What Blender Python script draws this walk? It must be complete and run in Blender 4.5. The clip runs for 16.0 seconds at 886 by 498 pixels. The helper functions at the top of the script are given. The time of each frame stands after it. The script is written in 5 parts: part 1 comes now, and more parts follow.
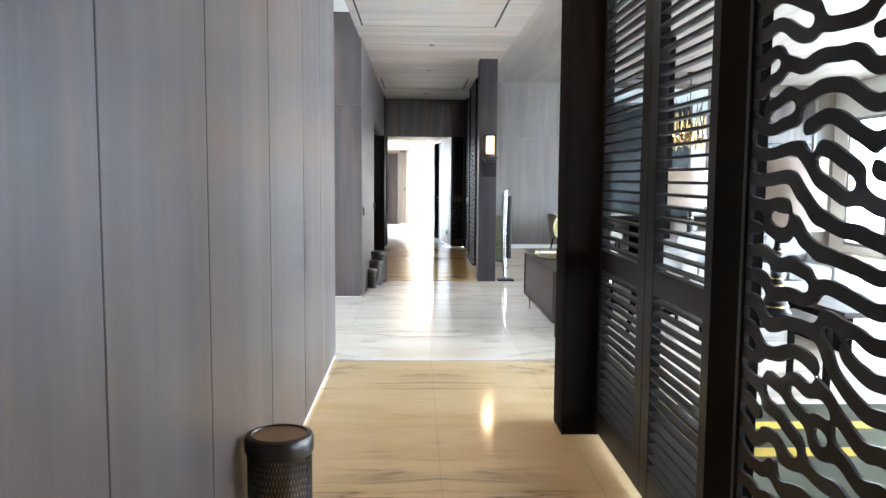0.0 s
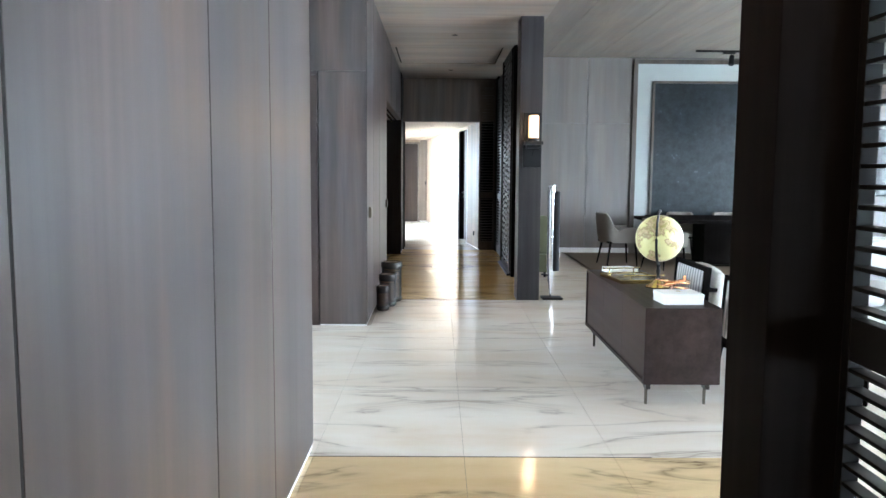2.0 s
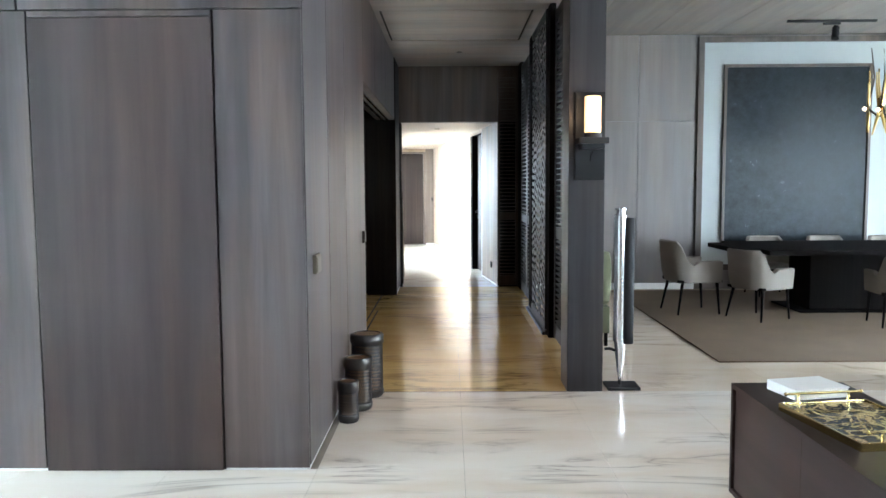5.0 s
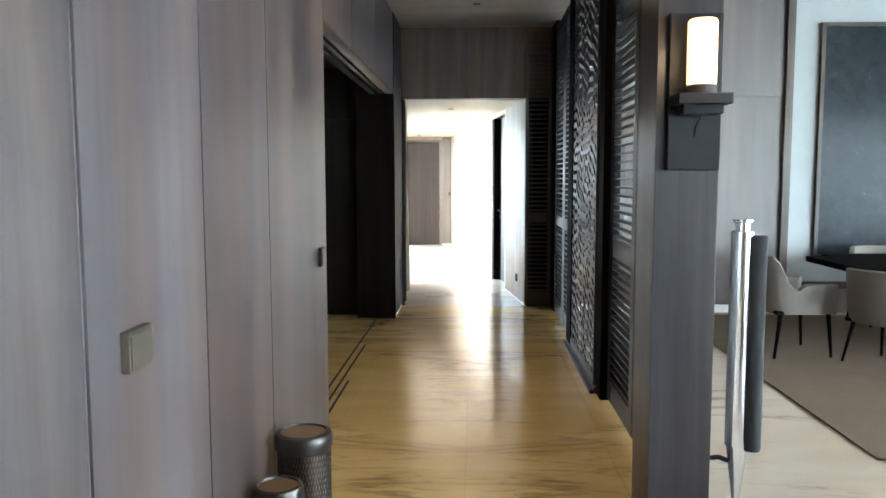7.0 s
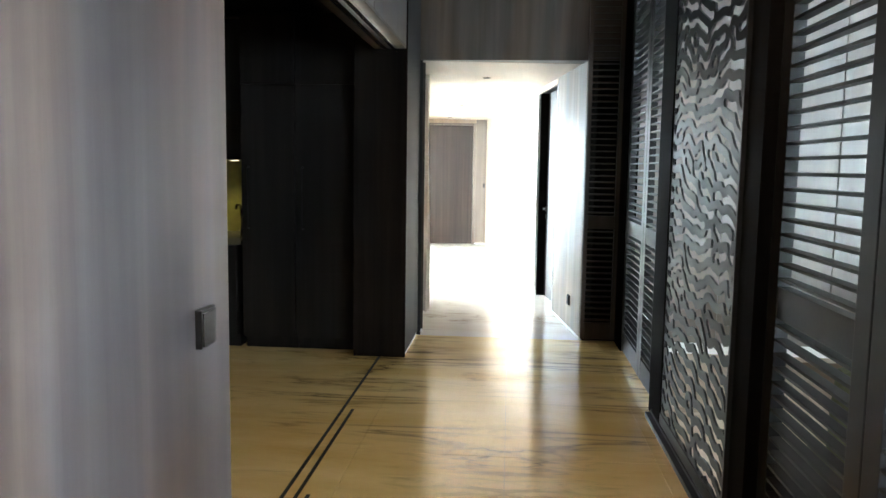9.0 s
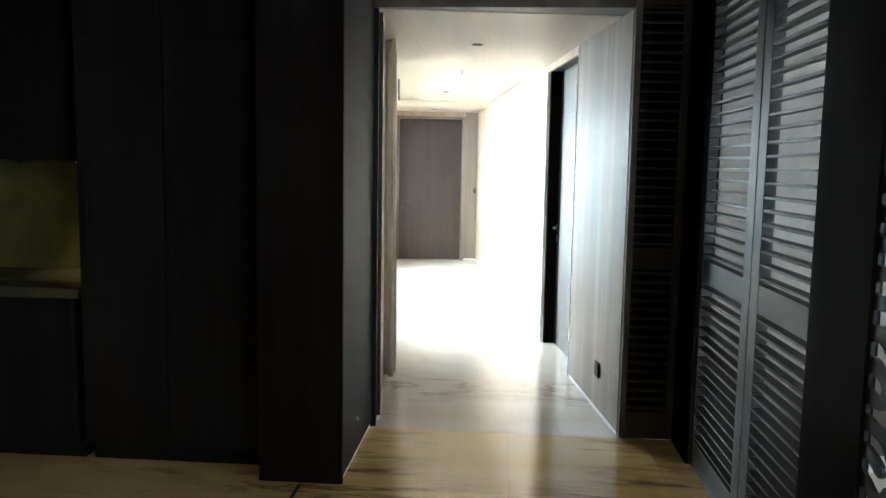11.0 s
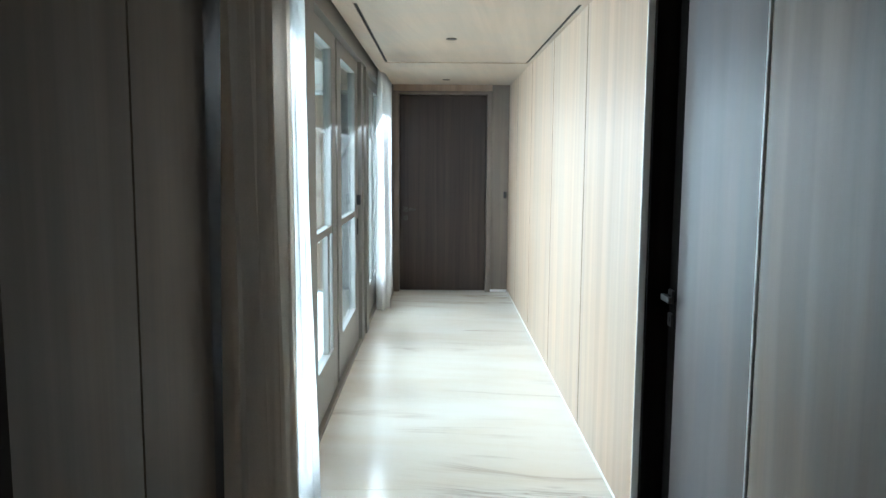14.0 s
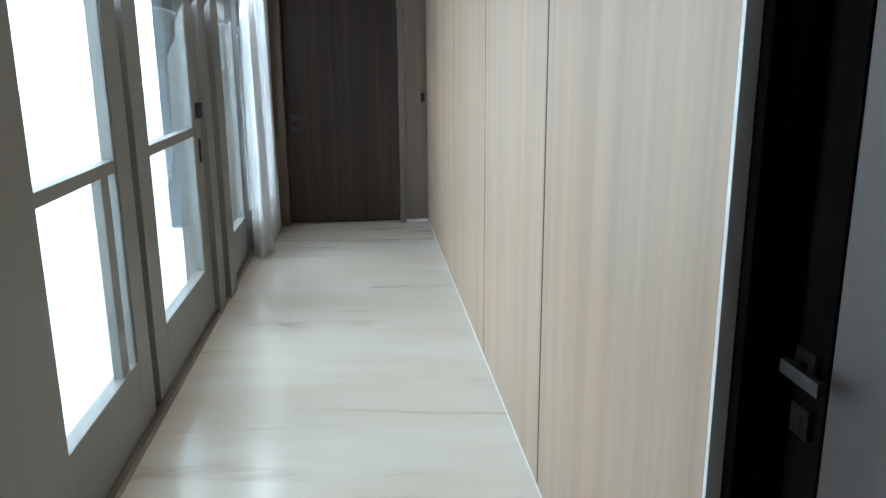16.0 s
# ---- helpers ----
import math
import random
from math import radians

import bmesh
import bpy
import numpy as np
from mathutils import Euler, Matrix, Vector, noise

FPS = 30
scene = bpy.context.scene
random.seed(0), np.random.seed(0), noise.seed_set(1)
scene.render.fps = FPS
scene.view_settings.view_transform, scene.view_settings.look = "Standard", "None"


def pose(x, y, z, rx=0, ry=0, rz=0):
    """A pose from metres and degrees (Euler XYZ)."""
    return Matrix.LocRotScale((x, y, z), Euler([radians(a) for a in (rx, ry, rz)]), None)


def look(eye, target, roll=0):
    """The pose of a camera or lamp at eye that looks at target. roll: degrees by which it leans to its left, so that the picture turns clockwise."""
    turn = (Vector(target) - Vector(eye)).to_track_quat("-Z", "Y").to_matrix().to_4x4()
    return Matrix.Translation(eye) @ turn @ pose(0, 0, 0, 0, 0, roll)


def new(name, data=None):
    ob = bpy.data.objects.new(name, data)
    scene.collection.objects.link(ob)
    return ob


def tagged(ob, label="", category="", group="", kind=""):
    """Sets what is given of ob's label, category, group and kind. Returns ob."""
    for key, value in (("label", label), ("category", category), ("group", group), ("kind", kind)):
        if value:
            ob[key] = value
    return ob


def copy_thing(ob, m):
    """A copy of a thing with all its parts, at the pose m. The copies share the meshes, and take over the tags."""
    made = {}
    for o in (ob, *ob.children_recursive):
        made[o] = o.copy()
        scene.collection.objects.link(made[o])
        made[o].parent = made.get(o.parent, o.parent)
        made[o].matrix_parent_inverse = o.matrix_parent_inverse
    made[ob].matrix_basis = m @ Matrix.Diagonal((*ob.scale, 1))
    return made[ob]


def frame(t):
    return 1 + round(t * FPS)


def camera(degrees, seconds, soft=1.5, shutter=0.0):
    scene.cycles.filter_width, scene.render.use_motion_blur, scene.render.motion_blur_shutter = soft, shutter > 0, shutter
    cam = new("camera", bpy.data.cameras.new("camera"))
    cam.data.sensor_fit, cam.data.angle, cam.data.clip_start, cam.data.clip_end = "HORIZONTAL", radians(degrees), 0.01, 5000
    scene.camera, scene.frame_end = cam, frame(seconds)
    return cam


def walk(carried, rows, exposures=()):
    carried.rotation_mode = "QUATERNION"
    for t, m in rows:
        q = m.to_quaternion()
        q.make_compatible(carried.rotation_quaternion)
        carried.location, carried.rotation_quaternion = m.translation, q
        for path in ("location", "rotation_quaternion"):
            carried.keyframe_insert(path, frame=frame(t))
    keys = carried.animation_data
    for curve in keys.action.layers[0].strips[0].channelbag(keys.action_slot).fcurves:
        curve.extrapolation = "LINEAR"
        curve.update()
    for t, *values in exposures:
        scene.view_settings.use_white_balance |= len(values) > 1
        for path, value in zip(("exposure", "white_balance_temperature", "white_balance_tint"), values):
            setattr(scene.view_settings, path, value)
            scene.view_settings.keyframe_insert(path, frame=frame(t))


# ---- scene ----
cam = camera(59.7, 16.0)
PATH = [
    (0, (0.126, -0.149, 1.463), (0.195, 1.842, 1.281), 0.4),
    (0.5, (0.119, 0.441, 1.455), (0.156, 2.432, 1.269), 0.6),
    (1, (0.13, 1.005, 1.452), (0.178, 2.996, 1.264), 0.3),
    (1.5, (0.119, 1.615, 1.441), (0.121, 3.605, 1.244), 0.4),
    (2, (0.11, 2.182, 1.431), (0.124, 4.172, 1.233), 0.4),
    (2.5, (0.107, 2.687, 1.44), (0.098, 4.676, 1.239), 0.2),
    (3, (0.099, 3.233, 1.446), (0.099, 5.222, 1.244), 0.4),
    (3.5, (0.133, 3.771, 1.465), (0.121, 5.762, 1.278), -0.2),
    (4, (0.132, 4.316, 1.468), (0.105, 6.308, 1.294), 0.1),
    (4.5, (0.149, 4.859, 1.464), (0.133, 6.852, 1.299), -0.3),
    (7, (0.292, 7.685, 1.461), (0.211, 9.675, 1.278), -0.1),
    (7.5, (0.289, 8.239, 1.467), (0.166, 10.226, 1.272), 0.2),
    (8, (0.286, 8.809, 1.461), (0.141, 10.794, 1.26), 0.2),
    (8.5, (0.265, 9.351, 1.458), (0.094, 11.332, 1.247), 0.8),
    (11, (0.184, 12.204, 1.497), (0.036, 14.187, 1.284), 1.0),
    (11.5, (0.160, 12.814, 1.505), (0.001, 14.797, 1.297), 0.2),
    (12, (0.148, 13.406, 1.508), (-0.038, 15.387, 1.299), 0.5),
    (12.5, (0.142, 14.016, 1.510), (-0.038, 15.996, 1.294), 0.0),
    (13, (0.146, 14.592, 1.512), (-0.065, 16.569, 1.290), 0.2),
    (13.5, (0.164, 15.151, 1.522), (-0.049, 17.126, 1.298), 0.0),
    (14, (0.155, 15.732, 1.521), (-0.094, 17.703, 1.289), 0.4),
    (14.5, (0.141, 16.358, 1.500), (-0.125, 18.325, 1.258), 1.0),
    (15, (0.122, 16.876, 1.498), (-0.184, 18.837, 1.248), 0.8),
    (15.5, (0.102, 17.293, 1.475), (-0.133, 19.253, 1.157), 0.5),
    (16, (0.147, 17.644, 1.457), (0.083, 19.584, 0.975), -0.4),
]
EXPOSURES = [(0.0, 0.5, 5850, 12), (1.0, 0.3, 5750, 12), (2.0, 0.1, 5800, 11), (3.0, 0.1, 5850, 11), (4.5, 0.1, 5850, 11), (7.0, 0.5, 5950, 8), (8.5, 0.8, 5900, 6), (11.0, 0.05, 6000, 4), (12.5, -1.0, 5700, 4), (14.0, -1.6, 5600, 4), (15.0, -2.05, 5550, 5), (16.0, -2.5, 5700, 7)]
walk(cam, [(t, look(eye, target, roll)) for t, eye, target, roll in PATH], EXPOSURES)

# ---- light ----
world = bpy.data.worlds.new("sky")
scene.world = world
world.use_nodes = True
wn = world.node_tree
sky = wn.nodes.new("ShaderNodeTexSky")
sky.sky_type, sky.sun_disc = "NISHITA", False
sky.sun_elevation, sky.sun_rotation = radians(50), radians(200)
wn.links.new(sky.outputs[0], wn.nodes["Background"].inputs[0])
wn.nodes["Background"].inputs[1].default_value = 0.15
sun = new("sun", bpy.data.lights.new("sun", "SUN"))
sun.data.energy, sun.data.angle, sun.data.color = 3.0, radians(15), (1, 0.96, 0.9)
sun.matrix_world = look((0, 0, 30), (4, 14, 0))


def window_light(name, where, towards, width, height, watts, colour=(0.92, 0.97, 1.0)):
    """Daylight that enters through a window's opening."""
    data = bpy.data.lights.new(name, "AREA")
    data.shape, data.size, data.size_y, data.energy, data.color = "RECTANGLE", width, height, watts, colour
    ob = new(name, data)
    ob.matrix_world = look(where, towards)
    return ob


CORRIDOR = pose(0.860, 16.458, 0, 0, 0, 7.57)


def corridor(v, u, z=0.0):
    """World place of a point of the second corridor: v across (0 is its panelled wall), u along."""
    return CORRIDOR @ Vector((v, u, z))


COOL = (0.86, 0.94, 1.0)
window_light("daylight_living", (9.45, 4.0, 1.55), (0, 4.0, 1.0), 13.0, 2.6, 1400, COOL)
window_light("daylight_dining", (9.45, 13.4, 1.55), (0, 13.4, 0.8), 4.2, 2.6, 34, COOL)
window_light("daylight_side_room", (-6.85, 7.5, 1.6), (0, 7.5, 0.8), 2.9, 2.6, 110, COOL)
window_light("daylight_corridor", corridor(-1.80, 4.80, 1.12), corridor(0, 4.80, 0.1), 6.0, 1.9, 720, COOL)

# ---- materials ----


def material(name):
    m = bpy.data.materials.new(name)
    m.use_nodes = True
    return m, m.node_tree.nodes, m.node_tree.links, m.node_tree.nodes["Principled BSDF"]


def ramp(nodes, stops):
    r = nodes.new("ShaderNodeValToRGB")
    while len(r.color_ramp.elements) < len(stops):
        r.color_ramp.elements.new(0.5)
    for e, (p, c) in zip(r.color_ramp.elements, stops):
        e.position, e.color = p, (*c, 1)
    return r


def mapped(nodes, links, scale, source="position", rotate=(0, 0, 0)):
    """World or object coordinates, scaled."""
    mp = nodes.new("ShaderNodeMapping")
    mp.inputs["Scale"].default_value = scale
    mp.inputs["Rotation"].default_value = rotate
    if source == "position":
        links.new(nodes.new("ShaderNodeNewGeometry").outputs["Position"], mp.inputs[0])
    else:
        links.new(nodes.new("ShaderNodeTexCoord").outputs["Object"], mp.inputs[0])
    return mp


def noise_tex(nodes, links, vec, scale=1.0, detail=4.0, rough=0.55, distort=0.0):
    n = nodes.new("ShaderNodeTexNoise")
    n.inputs["Scale"].default_value, n.inputs["Detail"].default_value = scale, detail
    n.inputs["Roughness"].default_value, n.inputs["Distortion"].default_value = rough, distort
    links.new(vec.outputs[0], n.inputs["Vector"])
    return n


def bump(nodes, links, bsdf, height, strength, distance=0.002):
    b = nodes.new("ShaderNodeBump")
    b.inputs["Strength"].default_value, b.inputs["Distance"].default_value = strength, distance
    links.new(height, b.inputs["Height"])
    links.new(b.outputs[0], bsdf.inputs["Normal"])


def mix(nodes, links, kind, fac, a, b):
    m = nodes.new("ShaderNodeMix")
    m.data_type, m.blend_type = "RGBA", kind
    for value, slot in ((fac, 0), (a, 6), (b, 7)):
        if isinstance(value, (int, float)):
            m.inputs[slot].default_value = value
        elif isinstance(value, tuple):
            m.inputs[slot].default_value = (*value, 1)
        else:
            links.new(value, m.inputs[slot])
    return m.outputs[2]


def plain(name, colour, rough=0.5, metal=0.0, vary=0.12, grain=40.0, relief=0.15, spec=0.5):
    """Paint, lacquer, metal or cloth: one colour with fine mottling, uneven gloss and slight relief."""
    m, n, l, b = material(name)
    v = mapped(n, l, (1, 1, 1), "object")
    fine, broad = noise_tex(n, l, v, grain), noise_tex(n, l, v, 3.0, 3)
    r = ramp(n, [(0.3, tuple(c * (1 - vary) for c in colour)), (0.7, tuple(min(1, c * (1 + vary)) for c in colour))])
    l.new(broad.outputs[0], r.inputs[0])
    l.new(r.outputs[0], b.inputs["Base Color"])
    g = n.new("ShaderNodeMapRange")
    g.inputs[3].default_value, g.inputs[4].default_value = max(0.03, rough - 0.07), min(1, rough + 0.07)
    l.new(broad.outputs[0], g.inputs[0])
    l.new(g.outputs[0], b.inputs["Roughness"])
    b.inputs["Metallic"].default_value, b.inputs["Specular IOR Level"].default_value = metal, spec
    if relief:
        bump(n, l, b, fine.outputs[0], relief)
    return m


def wood(name, dark, light, rough=0.42, streak=28.0, axis="z", relief=0.25, spec=0.5, vary=1.0):
    """Straight-grained laminate or veneer, each board a little different."""
    m, n, l, b = material(name)
    along = {"z": (streak, streak, 0.55), "y": (streak, 0.55, streak), "x": (0.55, streak, streak)}[axis]
    mp = mapped(n, l, along)
    info = n.new("ShaderNodeObjectInfo")
    shift = n.new("ShaderNodeVectorMath")
    shift.operation = "ADD"
    spread = n.new("ShaderNodeMath")
    spread.operation = "MULTIPLY"
    spread.inputs[1].default_value = 37.0
    l.new(info.outputs["Random"], spread.inputs[0])
    l.new(mp.outputs[0], shift.inputs[0])
    l.new(spread.outputs[0], shift.inputs[1])
    fine = noise_tex(n, l, shift, 1.0, 6, 0.62, 0.35)
    broad_map = mapped(n, l, tuple(c * 0.3 if c > 1 else c * 0.45 for c in along))
    broad = noise_tex(n, l, broad_map, 1.0, 3, 0.5)
    r = ramp(n, [(0.28, dark), (0.72, light)])
    l.new(fine.outputs[0], r.inputs[0])
    tone = ramp(n, [(0.38, tuple(1 - vary * x for x in (0.26, 0.27, 0.26))), (0.62, tuple(1 + vary * x for x in (0.18, 0.17, 0.16)))])
    l.new(broad.outputs[0], tone.inputs[0])
    c = mix(n, l, "MULTIPLY", 1.0, r.outputs[0], tone.outputs[0])
    drift = noise_tex(n, l, mapped(n, l, (2.6, 2.6, 0.7)), 1.0, 3, 0.55, 0.5)
    hue = ramp(n, [(0.42, tuple(1 + vary * x for x in (-0.07, -0.02, 0.04))), (0.58, tuple(1 + vary * x for x in (0.08, 0.0, -0.07)))])
    l.new(drift.outputs[0], hue.inputs[0])
    c = mix(n, l, "MULTIPLY", 1.0, c, hue.outputs[0])
    l.new(c, b.inputs["Base Color"])
    b.inputs["Specular IOR Level"].default_value = spec
    g = n.new("ShaderNodeMapRange")
    g.inputs[3].default_value, g.inputs[4].default_value = rough - 0.08, rough + 0.1
    l.new(fine.outputs[0], g.inputs[0])
    l.new(g.outputs[0], b.inputs["Roughness"])
    bump(n, l, b, fine.outputs[0], relief, 0.0015)
    return m


def marble(name, base, warm, vein, rough=0.12, veins=0.9, share=0.42, dapple=0.0):
    """Polished book-matched marble: thin dark veins that run across the hall and mirror at its middle joint."""
    m, n, l, b = material(name)
    geo = n.new("ShaderNodeNewGeometry")
    sep = n.new("ShaderNodeSeparateXYZ")
    l.new(geo.outputs["Position"], sep.inputs[0])
    off, fold = n.new("ShaderNodeMath"), n.new("ShaderNodeMath")
    off.operation, fold.operation = "SUBTRACT", "ABSOLUTE"
    off.inputs[1].default_value = 0.25
    l.new(sep.outputs[0], off.inputs[0])
    l.new(off.outputs[0], fold.inputs[0])
    com = n.new("ShaderNodeCombineXYZ")
    l.new(fold.outputs[0], com.inputs[0])
    l.new(sep.outputs[1], com.inputs[1])

    def scaled(sx, sy):
        mp = n.new("ShaderNodeMapping")
        mp.inputs["Scale"].default_value = (sx, sy, 1)
        l.new(com.outputs[0], mp.inputs[0])
        return mp

    clouds = noise_tex(n, l, scaled(0.7, 2.6), 1.0, 5, 0.6, 0.4)
    r = ramp(n, [(0.3, warm), (0.62, base)])
    l.new(clouds.outputs[0], r.inputs[0])
    lines = noise_tex(n, l, scaled(0.38, 1.9), 1.0, 5, 0.58, 0.9)
    dist, away = n.new("ShaderNodeMath"), n.new("ShaderNodeMath")
    dist.operation, away.operation = "SUBTRACT", "ABSOLUTE"
    dist.inputs[1].default_value = 0.5
    l.new(lines.outputs[0], dist.inputs[0])
    l.new(dist.outputs[0], away.inputs[0])
    sharp = ramp(n, [(0.0, (1, 1, 1)), (0.009, (0.45, 0.45, 0.45)), (0.03, (0.1, 0.1, 0.1)), (0.07, (0, 0, 0))])
    l.new(away.outputs[0], sharp.inputs[0])
    where = noise_tex(n, l, scaled(0.8, 0.9), 1.0, 2)
    gate = ramp(n, [(share, (0, 0, 0)), (share + 0.14, (veins, veins, veins))])
    l.new(where.outputs[0], gate.inputs[0])
    k = n.new("ShaderNodeMath")
    k.operation = "MULTIPLY"
    l.new(sharp.outputs[0], k.inputs[0])
    l.new(gate.outputs[0], k.inputs[1])
    body = r.outputs[0]
    # dark flecks paint the carved screen's dappled shade and reflection into the stone
    if dapple:
        flecks = noise_tex(n, l, scaled(2.2, 9.0), 1.0, 6, 0.68, 1.2)
        fr = ramp(n, [(0.50, (0, 0, 0)), (0.62, (dapple, dapple, dapple))])
        l.new(flecks.outputs[0], fr.inputs[0])
        zone = noise_tex(n, l, scaled(0.9, 0.55), 1.3, 2)
        zr = ramp(n, [(0.48, (0, 0, 0)), (0.60, (1, 1, 1))])
        l.new(zone.outputs[0], zr.inputs[0])
        both = n.new("ShaderNodeMath")
        both.operation = "MULTIPLY"
        l.new(fr.outputs[0], both.inputs[0])
        l.new(zr.outputs[0], both.inputs[1])
        body = mix(n, l, "MIX", both.outputs[0], body, tuple(x * 0.3 for x in warm))
    c = mix(n, l, "MIX", k.outputs[0], body, vein)
    l.new(c, b.inputs["Base Color"])
    b.inputs["Roughness"].default_value = rough
    g = n.new("ShaderNodeMapRange")
    g.inputs[3].default_value, g.inputs[4].default_value = rough - 0.04, rough + 0.06
    l.new(clouds.outputs[0], g.inputs[0])
    l.new(g.outputs[0], b.inputs["Roughness"])
    return m


def glow(name, colour, strength):
    m, n, l, b = material(name)
    b.inputs["Base Color"].default_value = (*colour, 1)
    b.inputs["Emission Color"].default_value = (*colour, 1)
    b.inputs["Emission Strength"].default_value = strength
    return m


def glass_mat(name, tint=(0.95, 0.98, 0.975)):
    m, n, l, b = material(name)
    n.remove(b)
    clear, gloss, both, facing, power = (n.new("ShaderNodeBsdfTransparent"), n.new("ShaderNodeBsdfGlossy"), n.new("ShaderNodeMixShader"), n.new("ShaderNodeLayerWeight"), n.new("ShaderNodeMath"))
    clear.inputs[0].default_value = (*tint, 1)
    gloss.inputs["Roughness"].default_value = 0.02
    facing.inputs[0].default_value = 0.5
    power.operation = "POWER"
    power.inputs[1].default_value = 5.0
    l.new(facing.outputs["Facing"], power.inputs[0])
    l.new(power.outputs[0], both.inputs[0])
    l.new(clear.outputs[0], both.inputs[1])
    l.new(gloss.outputs[0], both.inputs[2])
    l.new(both.outputs[0], n["Material Output"].inputs[0])
    return m


def sheer_mat(name, colour, clear_share):
    m, n, l, b = material(name)
    n.remove(b)
    v = mapped(n, l, (1, 1, 1), "object")
    weave = noise_tex(n, l, v, 220, 2)
    clear, cloth, back, a, c = (n.new("ShaderNodeBsdfTransparent"), n.new("ShaderNodeBsdfDiffuse"), n.new("ShaderNodeBsdfTranslucent"), n.new("ShaderNodeMixShader"), n.new("ShaderNodeMixShader"))
    tone = ramp(n, [(0.3, tuple(x * 0.92 for x in colour)), (0.7, colour)])
    l.new(weave.outputs[0], tone.inputs[0])
    l.new(tone.outputs[0], cloth.inputs[0])
    l.new(tone.outputs[0], back.inputs[0])
    a.inputs[0].default_value, c.inputs[0].default_value = 0.65, clear_share
    l.new(cloth.outputs[0], a.inputs[1])
    l.new(back.outputs[0], a.inputs[2])
    l.new(a.outputs[0], c.inputs[1])
    l.new(clear.outputs[0], c.inputs[2])
    l.new(c.outputs[0], n["Material Output"].inputs[0])
    return m


PANEL = wood("grey_brown_panel", (0.054, 0.0445, 0.0445), (0.107, 0.0895, 0.088), 0.36, 11.0, "z", 0.15, vary=1.15)
PANEL_DARK = wood("dark_panel", (0.066, 0.052, 0.042), (0.115, 0.094, 0.078), 0.42, 12.0, "z", 0.12, 0.3)
DOORWOOD = wood("dark_door_wood", (0.027, 0.0185, 0.0155), (0.058, 0.042, 0.035), spec=0.3, vary=0.6)
BLACKWOOD = wood("black_stained_wood", (0.0035, 0.003, 0.0028), (0.008, 0.0068, 0.0064), 0.7, 20.0, "z", 0.2, 0.03)
DOORGREY = wood("grey_door_veneer", (0.078, 0.067, 0.065), (0.125, 0.110, 0.106), 0.46, 11.0, "z", 0.12)
LOUVER = plain("dark_louver_paint", (0.014, 0.0135, 0.014), 0.4, 0, 0.12, 60, 0.1, 0.22)
BROWNPOST = wood("brown_black_post", (0.008, 0.006, 0.0053), (0.018, 0.014, 0.012), 0.7, 18.0, "z", 0.15, 0.04)
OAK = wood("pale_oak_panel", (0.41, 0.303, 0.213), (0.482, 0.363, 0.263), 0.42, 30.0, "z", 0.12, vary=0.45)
PIER = wood("dark_pier_veneer", (0.011, 0.010, 0.010), (0.031, 0.029, 0.0285), 0.6, 14.0, "z", 0.15, 0.1)
ROOM_BOARD = wood("room_ceiling_board", (0.215, 0.182, 0.158), (0.315, 0.275, 0.245), 0.5, 9.0, "y", 0.12, vary=0.5)
TAUPE = wood("pale_taupe_panel", (0.132, 0.112, 0.101), (0.173, 0.15, 0.137), 0.42, 9.0, "z", 0.1, vary=0.5)
CORRIDOR_DARK = wood("brown_corridor_panel", (0.038, 0.029, 0.022), (0.085, 0.067, 0.053), 0.5, 13.0, "z", 0.15, 0.2)
OAK_BOARD = wood("pale_oak_ceiling_board", (0.36, 0.285, 0.21), (0.46, 0.37, 0.28), 0.45, 14.0, "y", 0.1, vary=0.4)
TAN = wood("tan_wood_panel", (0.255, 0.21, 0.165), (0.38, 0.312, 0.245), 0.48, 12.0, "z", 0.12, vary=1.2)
END_PANEL = wood("taupe_wood_panel", (0.135, 0.108, 0.086), (0.19, 0.155, 0.125), 0.42, 20.0, "z", 0.12, vary=0.4)
CEILWOOD = wood("ceiling_board", (0.29, 0.255, 0.228), (0.42, 0.38, 0.345), 0.5, 9.0, "x", 0.12, vary=0.6)
WALNUT = wood("walnut_lacquer", (0.024, 0.0155, 0.0145), (0.046, 0.031, 0.0285), 0.42, 22.0, "y", 0.1, 0.2)
WHITE_MARBLE = marble("white_marble", (0.88, 0.825, 0.745), (0.80, 0.69, 0.565), (0.36, 0.31, 0.26), veins=0.75, share=0.43)
HONEY_MARBLE = marble("honey_marble", (0.86, 0.655, 0.31), (0.72, 0.49, 0.18), (0.09, 0.06, 0.035), veins=0.85, share=0.45, dapple=0.55)
PEACH_MARBLE = marble("peach_marble", (0.86, 0.68, 0.41), (0.75, 0.55, 0.29), (0.12, 0.08, 0.05), veins=0.9, share=0.45, dapple=0.25)
CREAM_MARBLE = marble("cream_marble", (0.82, 0.778, 0.695), (0.75, 0.668, 0.545), (0.30, 0.20, 0.13), veins=0.75, share=0.52)
ROSE_MARBLE = marble("rose_cream_marble", (0.80, 0.69, 0.56), (0.72, 0.585, 0.44), (0.22, 0.16, 0.11), veins=0.8, share=0.48)
MOUNT = plain("pale_grey_mount", (0.37, 0.39, 0.39), 0.7, 0, 0.03, 60, 0.06)
WHITE = plain("white_paint", (0.80, 0.80, 0.78), 0.6, 0, 0.03, 60, 0.06)
STEEL = plain("brushed_steel", (0.62, 0.62, 0.62), 0.22, 1.0, 0.06)
SKIRT = plain("white_aluminium_skirting", (0.85, 0.85, 0.84), 0.35, 0, 0.03)
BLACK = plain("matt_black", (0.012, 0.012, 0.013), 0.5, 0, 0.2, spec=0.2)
GUNMETAL = plain("gunmetal", (0.06, 0.055, 0.05), 0.35, 0.8, 0.15)
